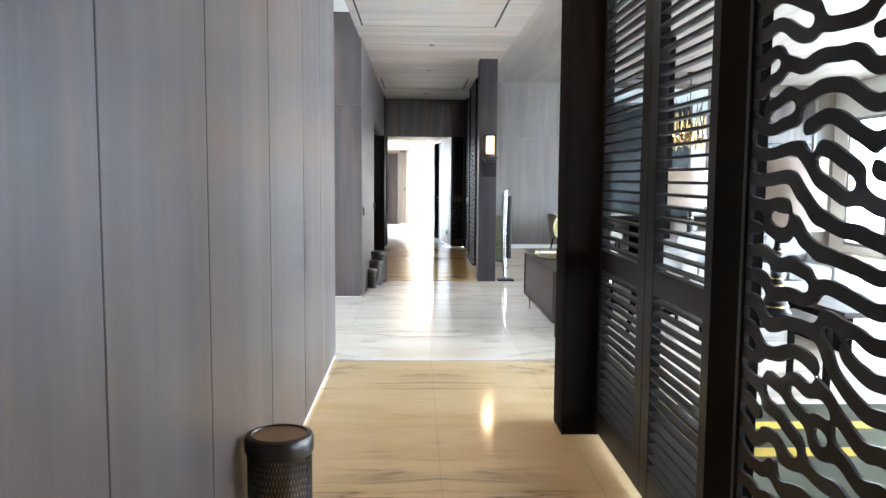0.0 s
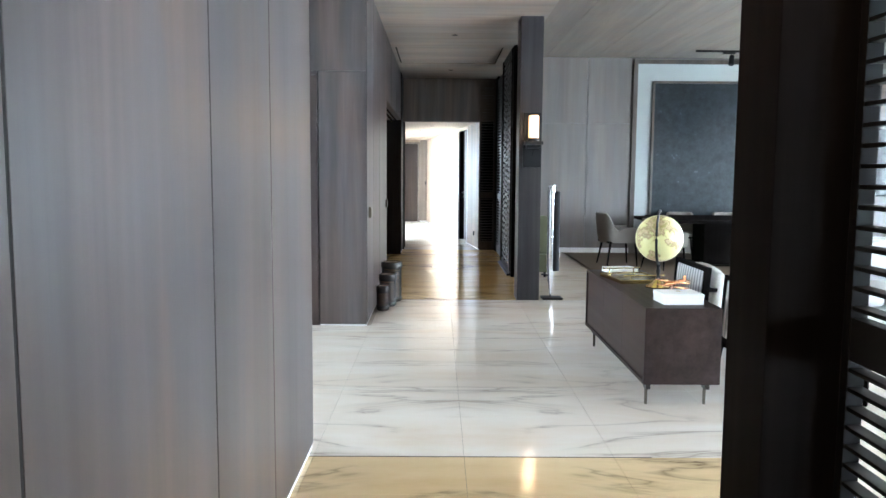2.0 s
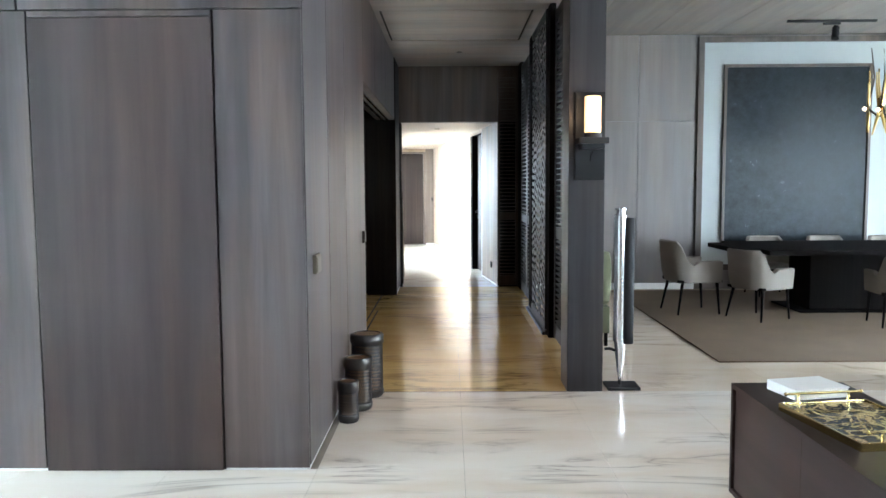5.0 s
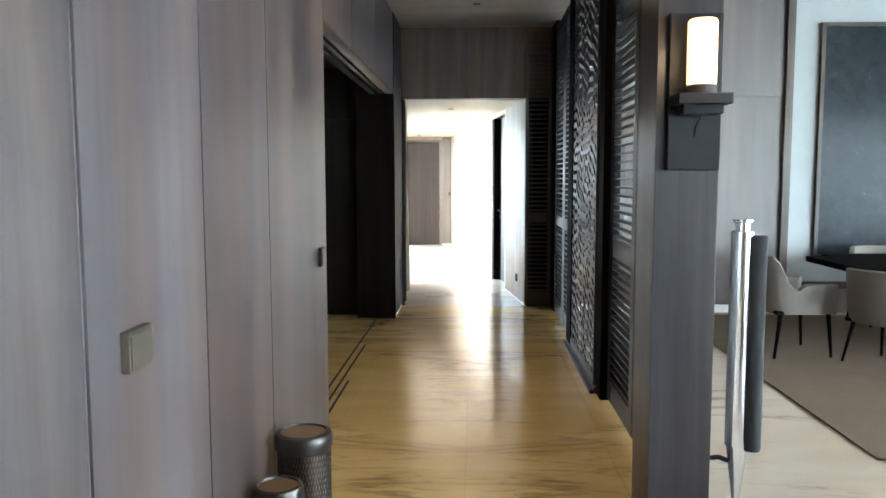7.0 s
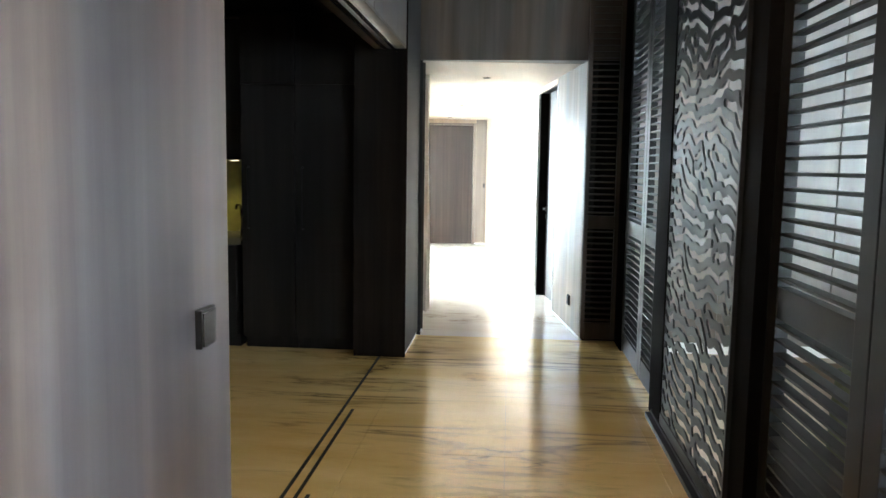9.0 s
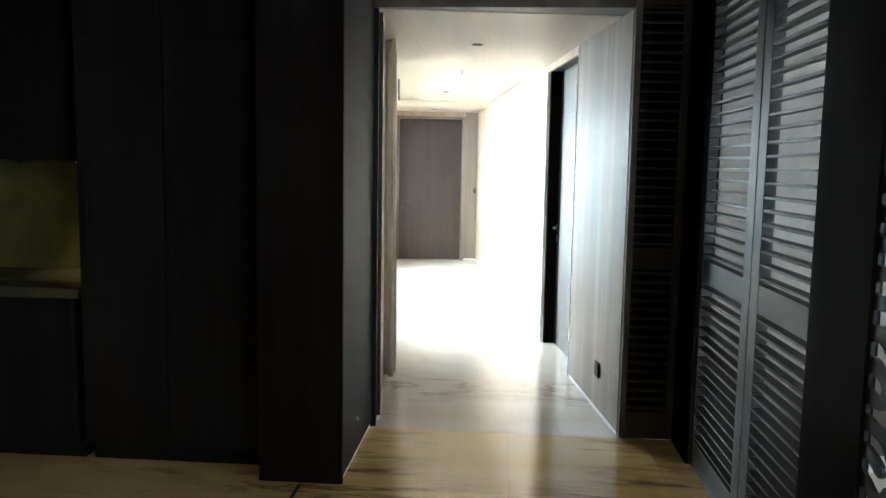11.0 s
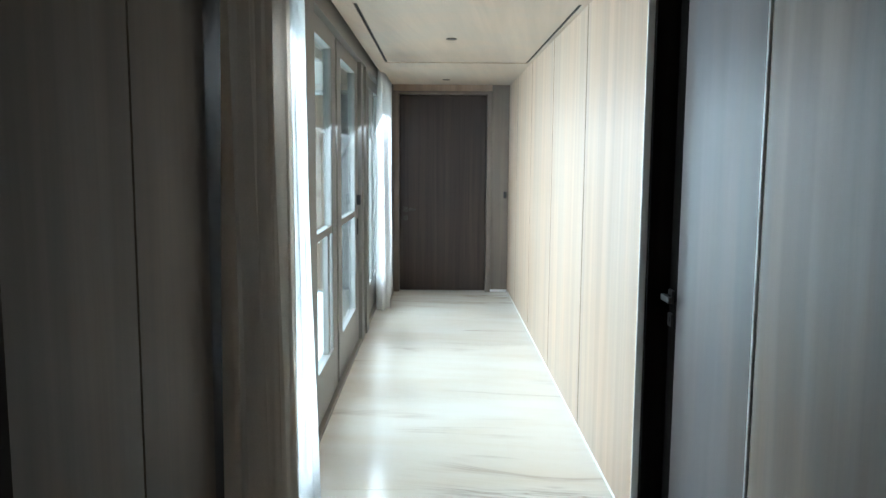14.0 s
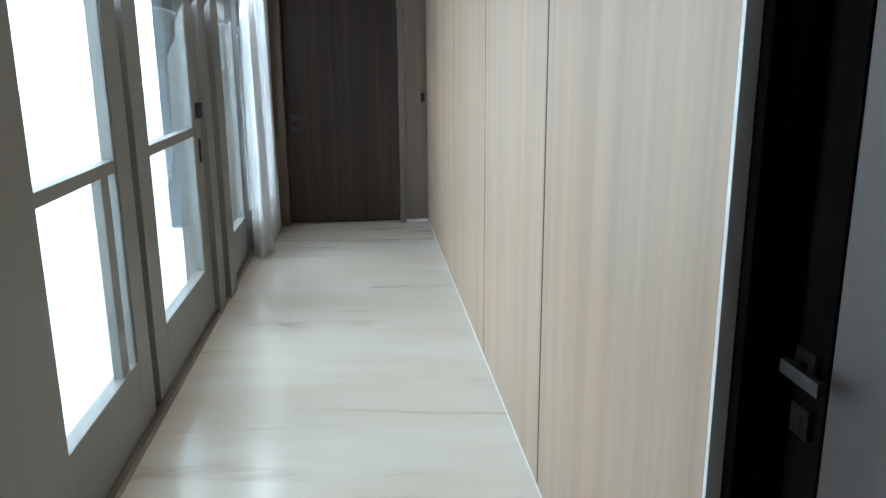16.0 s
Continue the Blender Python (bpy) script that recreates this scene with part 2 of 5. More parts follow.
GREYFRAME = plain("grey_window_frame", (0.205, 0.202, 0.192), 0.45, 0, 0.05)
GLASS = glass_mat("clear_glass")
SHEER = sheer_mat("white_sheer", (0.9, 0.9, 0.9), 0.25)
DRAPE = sheer_mat("grey_drape", (0.78, 0.72, 0.65), 0.0)
FLOOR_LINE = plain("dark_inlay", (0.09, 0.065, 0.045), 0.3)
FLOOR_GAP = plain("floor_joint", (0.30, 0.26, 0.21), 0.6)
CONCRETE = plain("pale_concrete", (0.55, 0.55, 0.53), 0.7, 0, 0.08)

# ---- building helpers ----


def box(bm, lo, hi):
    """An axis-aligned block between two corners."""
    m = Matrix.Translation([(a + b) / 2 for a, b in zip(lo, hi)]) @ Matrix.Diagonal([abs(b - a) for a, b in zip(lo, hi)] + [1])
    return bmesh.ops.create_cube(bm, size=1, matrix=m)["verts"]


def blocks(*pairs, bevel=0.0, turn=None):
    bm = bmesh.new()
    for lo, hi in pairs:
        box(bm, lo, hi)
    if bevel:
        bmesh.ops.bevel(bm, geom=bm.edges[:], offset=bevel, segments=2, affect="EDGES", profile=0.7)
    if turn is not None:
        bmesh.ops.transform(bm, matrix=turn, verts=bm.verts)
    return bm


def lathe(profile, steps=32, where=(0, 0, 0)):
    """A turned shape from (radius, height) pairs."""
    bm = bmesh.new()
    rings = [[bm.verts.new((where[0] + r * math.cos(2 * math.pi * i / steps), where[1] + r * math.sin(2 * math.pi * i / steps), where[2] + z)) for i in range(steps)] for r, z in profile]
    for a, b in zip(rings, rings[1:]):
        for i in range(steps):
            bm.faces.new((a[i], a[(i + 1) % steps], b[(i + 1) % steps], b[i]))
    for ring, r in ((rings[0], profile[0][0]), (rings[-1], profile[-1][0])):
        if r > 1e-4:
            bm.faces.new(ring if ring is rings[-1] else ring[::-1])
    return bm


def tube(points, radii, steps=10):
    """A round bar along points, with one radius or a radius for each."""
    pts = [Vector(p) for p in points]
    radii = radii if isinstance(radii, (list, tuple)) else [radii] * len(pts)
    bm, rings = bmesh.new(), []
    for i, (p, r) in enumerate(zip(pts, radii)):
        way = (pts[min(i + 1, len(pts) - 1)] - pts[max(i - 1, 0)]).normalized()
        q = way.to_track_quat("Z", "Y")
        rings.append([bm.verts.new(p + q @ Vector((r * math.cos(2 * math.pi * k / steps), r * math.sin(2 * math.pi * k / steps), 0))) for k in range(steps)])
    for a, b in zip(rings, rings[1:]):
        for i in range(steps):
            bm.faces.new((a[i], a[(i + 1) % steps], b[(i + 1) % steps], b[i]))
    bm.faces.new(rings[0][::-1])
    bm.faces.new(rings[-1])
    return bm


def mesh_of(name, bm, mat, smooth=False):
    bmesh.ops.recalc_face_normals(bm, faces=bm.faces)
    me = bpy.data.meshes.new(name)
    bm.to_mesh(me)
    bm.free()
    me.materials.append(mat)
    if smooth:
        for p in me.polygons:
            p.use_smooth = True
        me.set_sharp_from_angle(angle=radians(40))
    return me


def part(name, bm, mat, parent, label="", smooth=False):
    """One mesh as a part of a thing, or of a part."""
    ob = new(name, mesh_of(name, bm, mat, smooth))
    ob.parent = parent
    return tagged(ob, label)


def thing(name, label, category, where=(0, 0, 0), turn=0.0, group="", kind=""):
    ob = new(name)
    ob.matrix_basis = pose(*where, 0, 0, turn)
    return tagged(ob, label, category, group, kind)


def solid(name, bm, mat, label="", category="", group="", kind="", smooth=False):
    return tagged(new(name, mesh_of(name, bm, mat, smooth)), label, category, group, kind)


def setting(name, bm, mat, label="", category="wall"):
    return solid(name, bm, mat, label, category, "", "structure")


# ---- structure ----
HALL_Z, ROOM_Z, CORR_Z = 3.13, 3.47, 2.345

ground = setting("ground", blocks(((-400, -400, -3.6), (400, 400, -3.5))), plain("sea_water", (0.80, 0.88, 0.86), 0.3, 0, 0.12, 0.6, 0.6, 1.0), "pale green water far below the windows", "water")
slab = setting("floor", blocks(((-7, -3.2, -0.2), (9.2, 16.6, -0.012))), FLOOR_GAP, "marble floor of mirrored veined slabs with thin joints", "floor")

wall_left = setting("wall_left", blocks(((-0.75, -3.2, 0), (-0.553, 6.07, HALL_Z + 0.5))), BLACK, "grey-brown wood panelled wall with flush joints")
wall_left_room = setting("wall_left_room", blocks(((-7, 5.85, 0), (-0.751, 6.05, 3.6))), WHITE, "white wall of the side room")


def panel_x(parent, x, y0, y1, z0, z1, mat, face=1, gap=0.0055, depth=0.022):
    """A panel on a wall that runs along y, its face at x."""
    return part("panel", blocks(((x - face * depth, y0 + gap, z0), (x, y1 - gap, z1)), bevel=0.002), mat, parent)


def panel_y(parent, y, x0, x1, z0, z1, mat, gap=0.005, depth=0.022):
    return part("panel", blocks(((x0 + gap, y, z0), (x1 - gap, y + depth, z1)), bevel=0.002), mat, parent)


seams = [-3.2, -2.2, -1.2, -0.3, 0.60, 1.48, 2.31, 3.34, 4.38, 5.16, 6.09]
for a, b in zip(seams, seams[1:]):
    panel_x(wall_left, -0.53, a, b, 0.03, HALL_Z, PANEL)
JOINT = plain("dark_joint", (0.012, 0.011, 0.011), 0.8, 0, 0.1)
for y in seams[1:-1]:
    part("joint", blocks(((-0.55, y - 0.0052, 0.03), (-0.5315, y + 0.0052, HALL_Z))), JOINT, wall_left)
part("end_panel", blocks(((-0.75, 6.071, 0.03), (-0.532, 6.092, HALL_Z)), bevel=0.002), PANEL, wall_left)
part("skirting", blocks(((-0.552, -3.2, 0), (-0.536, 6.07, 0.028))), SKIRT, wall_left)

# block between the side room and the pantry
wall_block = setting("wall_block", blocks(((-7, 9.305, 0), (-0.565, 9.45, HALL_Z + 0.5)), ((-0.75, 9.45, 0), (-0.565, 11.97, HALL_Z + 0.5)), ((-0.75, 11.97, 2.36), (-0.565, 15.66, HALL_Z + 0.2))), BLACK, "grey-brown wood panelled wall block with a flush door")
for a, b in ((9.285, 10.03), (10.03, 10.79), (10.79, 11.99)):
    panel_x(wall_block, -0.54, a, b, 0.03, HALL_Z, PANEL)
for a, b in ((11.99, 13.0), (13.0, 14.3), (14.3, 15.66)):
    panel_x(wall_block, -0.54, a, b, 2.34, HALL_Z, PANEL)
for y in (10.03, 10.79):
    part("joint", blocks(((-0.56, y - 0.0052, 0.03), (-0.5415, y + 0.0052, HALL_Z))), JOINT, wall_block)
part("header_soffit", blocks(((-0.78, 11.99, 2.32), (-0.54, 15.66, 2.338))), PANEL_DARK, wall_block)
part("sliding_rail", blocks(((-0.70, 11.99, 2.300), (-0.66, 15.64, 2.3185)), ((-0.63, 11.99, 2.300), (-0.60, 15.64, 2.3185))), STEEL, wall_block)
part("opening_edge", blocks(((-0.75, 11.971, 0.0), (-0.542, 11.992, 2.32))), PANEL_DARK, wall_block)
for a, b, z0, z1 in ((-7, -4.3, 0.03, 2.335), (-4.3, -1.905, 0.014, 2.335), (-0.985, -0.542, 0.014, 2.335), (-1.905, -0.985, 2.30, 2.335), (-7, -4.3, 2.335, 3.42), (-4.3, -1.95, 2.335, 3.42), (-1.95, -0.542, 2.335, 3.42)):
    panel_y(wall_block, 9.283, a, b, z0, z1 - 0.006, PANEL)
part("skirting", blocks(((-0.564, 9.30, 0), (-0.548, 11.98, 0.028)), ((-7, 9.292, 0), (-1.9, 9.306, 0.012)), ((-0.98, 9.292, 0), (-0.549, 9.306, 0.012))), SKIRT, wall_block)

# pantry
wall_pantry = setting("wall_pantry", blocks(((-4.2, 11.79, 0), (-0.76, 11.96, 3.2)), ((-4.4, 11.55, 0), (-4.2, 16.6, 3.2)), ((-4.2, 16.4, 0), (-0.6, 16.6, 3.2))), PANEL_DARK, "dark wall of the unlit pantry")
# black ceiling colour stands for the shade of the unlit room
pantry_ceiling = setting("pantry_ceiling", blocks(((-4.4, 11.55, 2.7), (-0.76, 16.6, 3.1))), BLACK, "pantry ceiling, black to paint in the room's shade", "ceiling")

# pier, bulkhead and end of the hall
wall_end = setting("wall_end", blocks(((-0.93, 15.68, 0), (-0.556, 16.62, HALL_Z + 0.5)), ((-0.556, 16.49, 2.371), (0.855, 16.75, HALL_Z + 0.5)), ((0.875, 16.49, 0), (1.4, 16.65, HALL_Z + 0.5))), BLACK, "dark panelled wall with an opening to the corridor")
part("panel", blocks(((-0.93, 15.652, 0.0), (-0.530, 15.679, HALL_Z)), bevel=0.002), BROWNPOST, wall_end)
part("panel", blocks(((-0.555, 15.68, 0.03), (-0.532, 16.64, HALL_Z)), bevel=0.002), PIER, wall_end)
part("panel", blocks(((-0.530, 16.458, 2.348), (1.24, 16.489, HALL_Z)), bevel=0.002), PANEL_DARK, wall_end)
part("lintel_soffit", blocks(((-0.530, 16.49, 2.348), (0.855, 16.75, 2.370))), PANEL_DARK, wall_end)
part("panel", blocks(((0.862, 16.470, 0.0), (1.24, 16.489, 2.347)), bevel=0.002), BLACKWOOD, wall_end)
part("skirting", blocks(((-0.556, 15.68, 0), (-0.540, 16.62, 0.028))), SKIRT, wall_end)

# hall ceiling with its slots, over the strip between the screens
HATCHES = ((6.95, 8.58), (12.98, 14.54))
HX0, HX1 = -0.49, 1.0
runs = [(-3.2, HATCHES[0][0]), (HATCHES[0][1], HATCHES[1][0]), (HATCHES[1][1], 16.457)]
bm = blocks(*[((-0.56, a, HALL_Z), (1.12, b, HALL_Z + 0.12)) for a, b in runs], ((1.12, -3.2, HALL_Z), (1.30, 16.457, HALL_Z + 0.42)))
for a, b in HATCHES:
    for lo, hi in (((-0.56, a, HALL_Z), (HX0, b, HALL_Z + 0.12)), ((HX1, a, HALL_Z), (1.12, b, HALL_Z + 0.12)), ((HX0 + 0.022, a + 0.03, HALL_Z + 0.004), (HX1 - 0.022, b - 0.03, HALL_Z + 0.1))):
        box(bm, lo, hi)
hall_ceiling = setting("hall_ceiling", bm, CEILWOOD, "pale board ceiling with two framed access panels", "ceiling")
for a, b in HATCHES:
    part("slot", blocks(((HX0, a, HALL_Z + 0.008), (HX0 + 0.022, b, HALL_Z + 0.1)), ((HX1 - 0.022, a, HALL_Z + 0.008), (HX1, b, HALL_Z + 0.1)), ((HX0 + 0.022, a, HALL_Z + 0.008), (HX1 - 0.022, a + 0.03, HALL_Z + 0.1)), ((HX0 + 0.022, b - 0.03, HALL_Z + 0.008), (HX1 - 0.022, b, HALL_Z + 0.1))), JOINT, hall_ceiling, "dark shadow gap round the access panel")
side_ceiling = setting("side_room_ceiling", blocks(((-7, 5.7, 3.42), (-0.56, 9.25, 3.52))), WHITE, "white ceiling of the side room", "ceiling")
ROOM_EDGES = [1.3] + [2.0 + 0.87 * k for k in range(9)] + [9.2]
room_ceiling = setting("room_ceiling", blocks(*[((a + 0.004, -3.2, ROOM_Z), (b - 0.004, 16.095, ROOM_Z + 0.1)) for a, b in zip(ROOM_EDGES, ROOM_EDGES[1:])]), ROOM_BOARD, "timber-toned board ceiling with fine joints", "ceiling")
roof = setting("roof", blocks(((-7.2, -3.4, 3.75), (9.4, 17, 3.9)), ((-3.5, 17, 2.62), (2.6, 27.5, 2.75))), CONCRETE, "concrete roof slab", "roof")

# living and dining room
wall_back = setting("wall_back", blocks(((1.4, 16.125, 0), (9.2, 16.4, 3.7))), TAUPE, "panelled back wall of the dining area")
for a, b in ((1.24, 1.9), (1.9, 2.76), (2.76, 3.57)):
    panel_y(wall_back, 16.10, a, b, 0.09, 2.31, TAUPE)
    panel_y(wall_back, 16.10, a, b, 2.316, ROOM_Z, TAUPE)
part("skirting", blocks(((1.24, 16.108, 0), (3.57, 16.125, 0.085))), SKIRT, wall_back)
wall_right = setting("wall_right", blocks(((9.0, -3.2, 0), (9.2, 16.3, 0.15)), ((9.0, -3.2, 2.75), (9.2, 16.3, 3.7)), ((9.0, -3.2, 0.15), (9.2, -2.6, 2.75)), ((9.0, 15.6, 0.15), (9.2, 16.3, 2.75)), ((9.0, 10.6, 0.15), (9.2, 11.3, 2.75))), WHITE, "white wall round tall windows")
wall_front = setting("wall_front", blocks(((-7, -3.4, 0), (9.2, -3.2, 3.7))), PANEL, "panelled wall behind the entry")
wall_side = setting("wall_side_room", blocks(((-7.2, 5.5, 0), (-7.0, 9.6, 0.1)), ((-7.2, 5.5, 2.9), (-7.0, 9.6, 3.6)), ((-7.2, 9.1, 0.1), (-7.0, 9.6, 2.9)), ((-7.2, 5.5, 0.1), (-7.0, 6.0, 2.9))), WHITE, "white window wall of the side room")

# second corridor, slightly turned from the hall
T = CORRIDOR
setting("corridor_floor_slab", blocks(((-1.60, -0.3, -0.2), (0.3, 8.9, -0.018)), turn=T), FLOOR_GAP, "stone bed under the corridor floor", "floor")
END_U, REC0, REC1 = 8.16, 1.27, 2.375
corridor_wall = setting("wall_corridor", blocks(((0.023, 0.0, 0), (0.2, REC0, 2.6)), ((0.023, REC1, 0), (0.2, END_U + 0.3, 2.6)), ((0.15, REC0, 0), (0.2, REC1, 2.6)), ((0.023, REC0, 2.30), (0.15, REC1, 2.6)), turn=T), BLACK, "pale wood panelled corridor wall with a recessed door")
OAK_SEAMS = (3.605, 4.82, 6.08, 7.27)
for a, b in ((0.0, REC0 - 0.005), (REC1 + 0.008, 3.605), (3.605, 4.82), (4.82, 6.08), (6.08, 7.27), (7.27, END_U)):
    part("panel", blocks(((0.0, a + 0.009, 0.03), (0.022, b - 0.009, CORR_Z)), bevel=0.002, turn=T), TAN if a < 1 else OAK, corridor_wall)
for u in OAK_SEAMS:
    part("joint", blocks(((0.0015, u - 0.0088, 0.03), (0.02, u + 0.0088, CORR_Z)), turn=T), JOINT, corridor_wall)
part("panel", blocks(((0.0, REC0 + 0.002, 2.29), (0.022, REC1 + 0.006, CORR_Z)), turn=T), OAK, corridor_wall)
part("skirting", blocks(((0.006, 0.0, 0), (0.022, REC0 - 0.006, 0.028)), ((0.006, REC1 + 0.01, 0), (0.022, END_U - 0.005, 0.028)), turn=T), SKIRT, corridor_wall)
part("edge_trim", blocks(((-0.004, REC1 - 0.004, 0), (0.022, REC1 + 0.008, 2.29)), turn=T), SKIRT, corridor_wall)
part("edge_trim", blocks(((-0.004, REC0 - 0.005, 0), (0.022, REC0 + 0.004, 2.29)), turn=T), SKIRT, corridor_wall)
part("jamb", blocks(((0.0235, REC1 - 0.032, 0), (0.149, REC1 - 0.005, 2.295)), turn=T), BLACKWOOD, corridor_wall)

corridor_end = setting("wall_corridor_end", blocks(((-2.2, END_U + 0.045, 0), (-1.305, END_U + 0.3, 2.6)), ((-0.195, END_U + 0.045, 0), (0.2, END_U + 0.3, 2.6)), ((-1.305, END_U + 0.045, 2.278), (-0.195, END_U + 0.3, 2.6)), ((-1.6, END_U + 0.32, -0.1), (0.1, END_U + 0.4, 2.6)), turn=T), OAK, "pale wood wall at the corridor's end")
part("panel", blocks(((-0.194, END_U, 0.03), (-0.001, END_U + 0.044, CORR_Z)), turn=T), END_PANEL, corridor_end)
part("panel", blocks(((-1.75, END_U, 0.03), (-1.306, END_U + 0.044, CORR_Z)), turn=T), END_PANEL, corridor_end)
part("skirting", blocks(((-0.194, END_U + 0.01, 0), (-0.001, END_U + 0.043, 0.028)), turn=T), SKIRT, corridor_end)

corridor_left = setting("wall_corridor_left", blocks(((-1.69, 0.2, 0), (-1.352, 1.17, 2.6)), ((-1.69, 1.17, 0), (-1.42, 1.71, 2.6)), turn=T), BLACK, "grey-brown panelled corridor wall beside the curtain")
part("panel", blocks(((-1.351, 0.31, 0.03), (-1.33, 0.731, CORR_Z)), turn=T), CORRIDOR_DARK, corridor_left)
part("panel", blocks(((-1.351, 0.741, 0.03), (-1.33, 1.17, CORR_Z)), turn=T), CORRIDOR_DARK, corridor_left)
part("skirting", blocks(((-1.348, 0.31, 0), (-1.334, 1.16, 0.028)), turn=T), SKIRT, corridor_left)
CH0, CH1 = 3.63, 6.20
corridor_ceiling = setting("corridor_ceiling", blocks(((-1.36, 0.22, CORR_Z), (0.02, CH0, 2.47)), ((-1.36, CH1, CORR_Z), (0.02, END_U, 2.47)), ((-1.36, CH0, CORR_Z), (-1.26, CH1, 2.47)), ((-0.025, CH0, CORR_Z), (0.02, CH1, 2.47)), ((-1.24, CH0 + 0.02, CORR_Z + 0.004), (-0.045, CH1 - 0.02, 2.46)), ((-1.85, 0.9, 2.41), (-1.36, END_U, 2.50)), turn=T), OAK_BOARD, "pale board ceiling with a framed access panel", "ceiling")
part("slot", blocks(((-1.26, CH0, CORR_Z + 0.008), (-1.24, CH1, 2.45)), ((-0.045, CH0, CORR_Z + 0.008), (-0.025, CH1, 2.45)), ((-1.24, CH0, CORR_Z + 0.008), (-0.045, CH0 + 0.02, 2.45)), ((-1.24, CH1 - 0.02, CORR_Z + 0.008), (-0.045, CH1, 2.45)), turn=T), JOINT, corridor_ceiling, "dark shadow gap round the access panel")

# overcast white sky in the distance
bm = bmesh.new()
bmesh.ops.create_cone(bm, cap_ends=False, segments=48, radius1=150, radius2=150, depth=240, matrix=Matrix.Translation((0, 8, 116)))
setting("backdrop", bm, glow("overcast_sky", (0.95, 0.98, 1.0), 9.0), "bright overcast sky in the distance", "sky")

# ---- screens ----


def field(width, height, nx, nz):
    """A growth pattern like coral: winding, branching rows that run mostly level, from seeded noise."""
    rng = np.random.default_rng(5)
    px, pz = 192, 288
    u = rng.normal(0, 0.6, (px, pz))
    kx, kz = np.meshgrid(2 * np.pi * np.fft.fftfreq(px, width / px), 2 * np.pi * np.fft.fftfreq(pz, height / pz), indexing="ij")
    k0 = 2 * np.pi / 0.076
    grow = 0.7 - (1 - (kz ** 2 + kx ** 2) / k0 ** 2) ** 2 - 0.22 * (kx + 0.15 * kz) ** 2 / k0 ** 2
    for _ in range(22):
        u = np.clip(u, -1.4, 1.4)
        u = np.real(np.fft.ifft2((np.fft.fft2(u + 0.5 * (0.42 * u ** 2 - u ** 3))) / (1 - 0.5 * grow)))
    ix, iz = np.linspace(0, px - 1.001, nx + 1), np.linspace(0, pz - 1.001, nz + 1)
    x0, z0 = ix.astype(int), iz.astype(int)
    fx, fz = (ix - x0)[:, None], (iz - z0)[None, :]
    return (u[np.ix_(x0, z0)] * (1 - fx) + u[np.ix_(x0 + 1, z0)] * fx) * (1 - fz) + (u[np.ix_(x0, z0 + 1)] * (1 - fx) + u[np.ix_(x0 + 1, z0 + 1)] * fx) * fz


def coral_mesh(width, height, thick, step=0.0115, web=0.16):
    """A board with organic openings cut through, outlined smoothly cell by cell."""
    nx, nz = int(width / step), int(height / step)
    gx, gz = np.meshgrid(np.linspace(0, width, nx + 1), np.linspace(0, height, nz + 1), indexing="ij")
    f = 0.035 * (web - field(width, height, nx, nz))
    edge = np.minimum(np.minimum(gx, width - gx), np.minimum(gz, height - gz))
    f = np.maximum(f, 0.008 - edge)
    verts, faces, seen = [], [], {}

    def vert(key, x, z):
        if key not in seen:
            seen[key] = len(verts) // 2
            verts.extend(((x, 0.0, z), (x, thick, z)))
        return seen[key]

    for i in range(nx):
        for k in range(nz):
            ring = ((i, k), (i + 1, k), (i + 1, k + 1), (i, k + 1))
            values = [f[c] for c in ring]
            if max(values) <= 0:
                continue
            poly, cut = [], []
            for n in range(4):
                a, b, va, vb = ring[n], ring[(n + 1) % 4], values[n], values[(n + 1) % 4]
                if va > 0:
                    poly.append(vert(a, gx[a], gz[a]))
                if (va > 0) != (vb > 0):
                    s = va / (va - vb)
                    key = (min(a, b), max(a, b))
                    v = vert(key, gx[a] + s * (gx[b] - gx[a]), gz[a] + s * (gz[b] - gz[a]))
                    poly.append(v)
                    cut.append((v, va > 0))
            if len(poly) < 3:
                continue
            faces.append([2 * v for v in poly])
            faces.append([2 * v + 1 for v in reversed(poly)])
            outs = [v for v, leaving in cut if leaving]
            backs = [v for v, leaving in cut if not leaving]
            for a, b in zip(outs, backs if len(outs) == 1 else backs[1:] + backs[:1]):
                faces.append([2 * a, 2 * a + 1, 2 * b + 1, 2 * b])
    for a, b in (((0, 0), (nx, 0)), ((nx, 0), (nx, nz)), ((nx, nz), (0, nz)), ((0, nz), (0, 0))):
        faces.append([2 * seen[a], 2 * seen[a] + 1, 2 * seen[b] + 1, 2 * seen[b]])
    me = bpy.data.meshes.new("coral_panel")
    me.from_pydata(verts, [], faces)
    me.materials.append(LOUVER)
    return me


CORAL = coral_mesh(1.50, 2.96, 0.010)


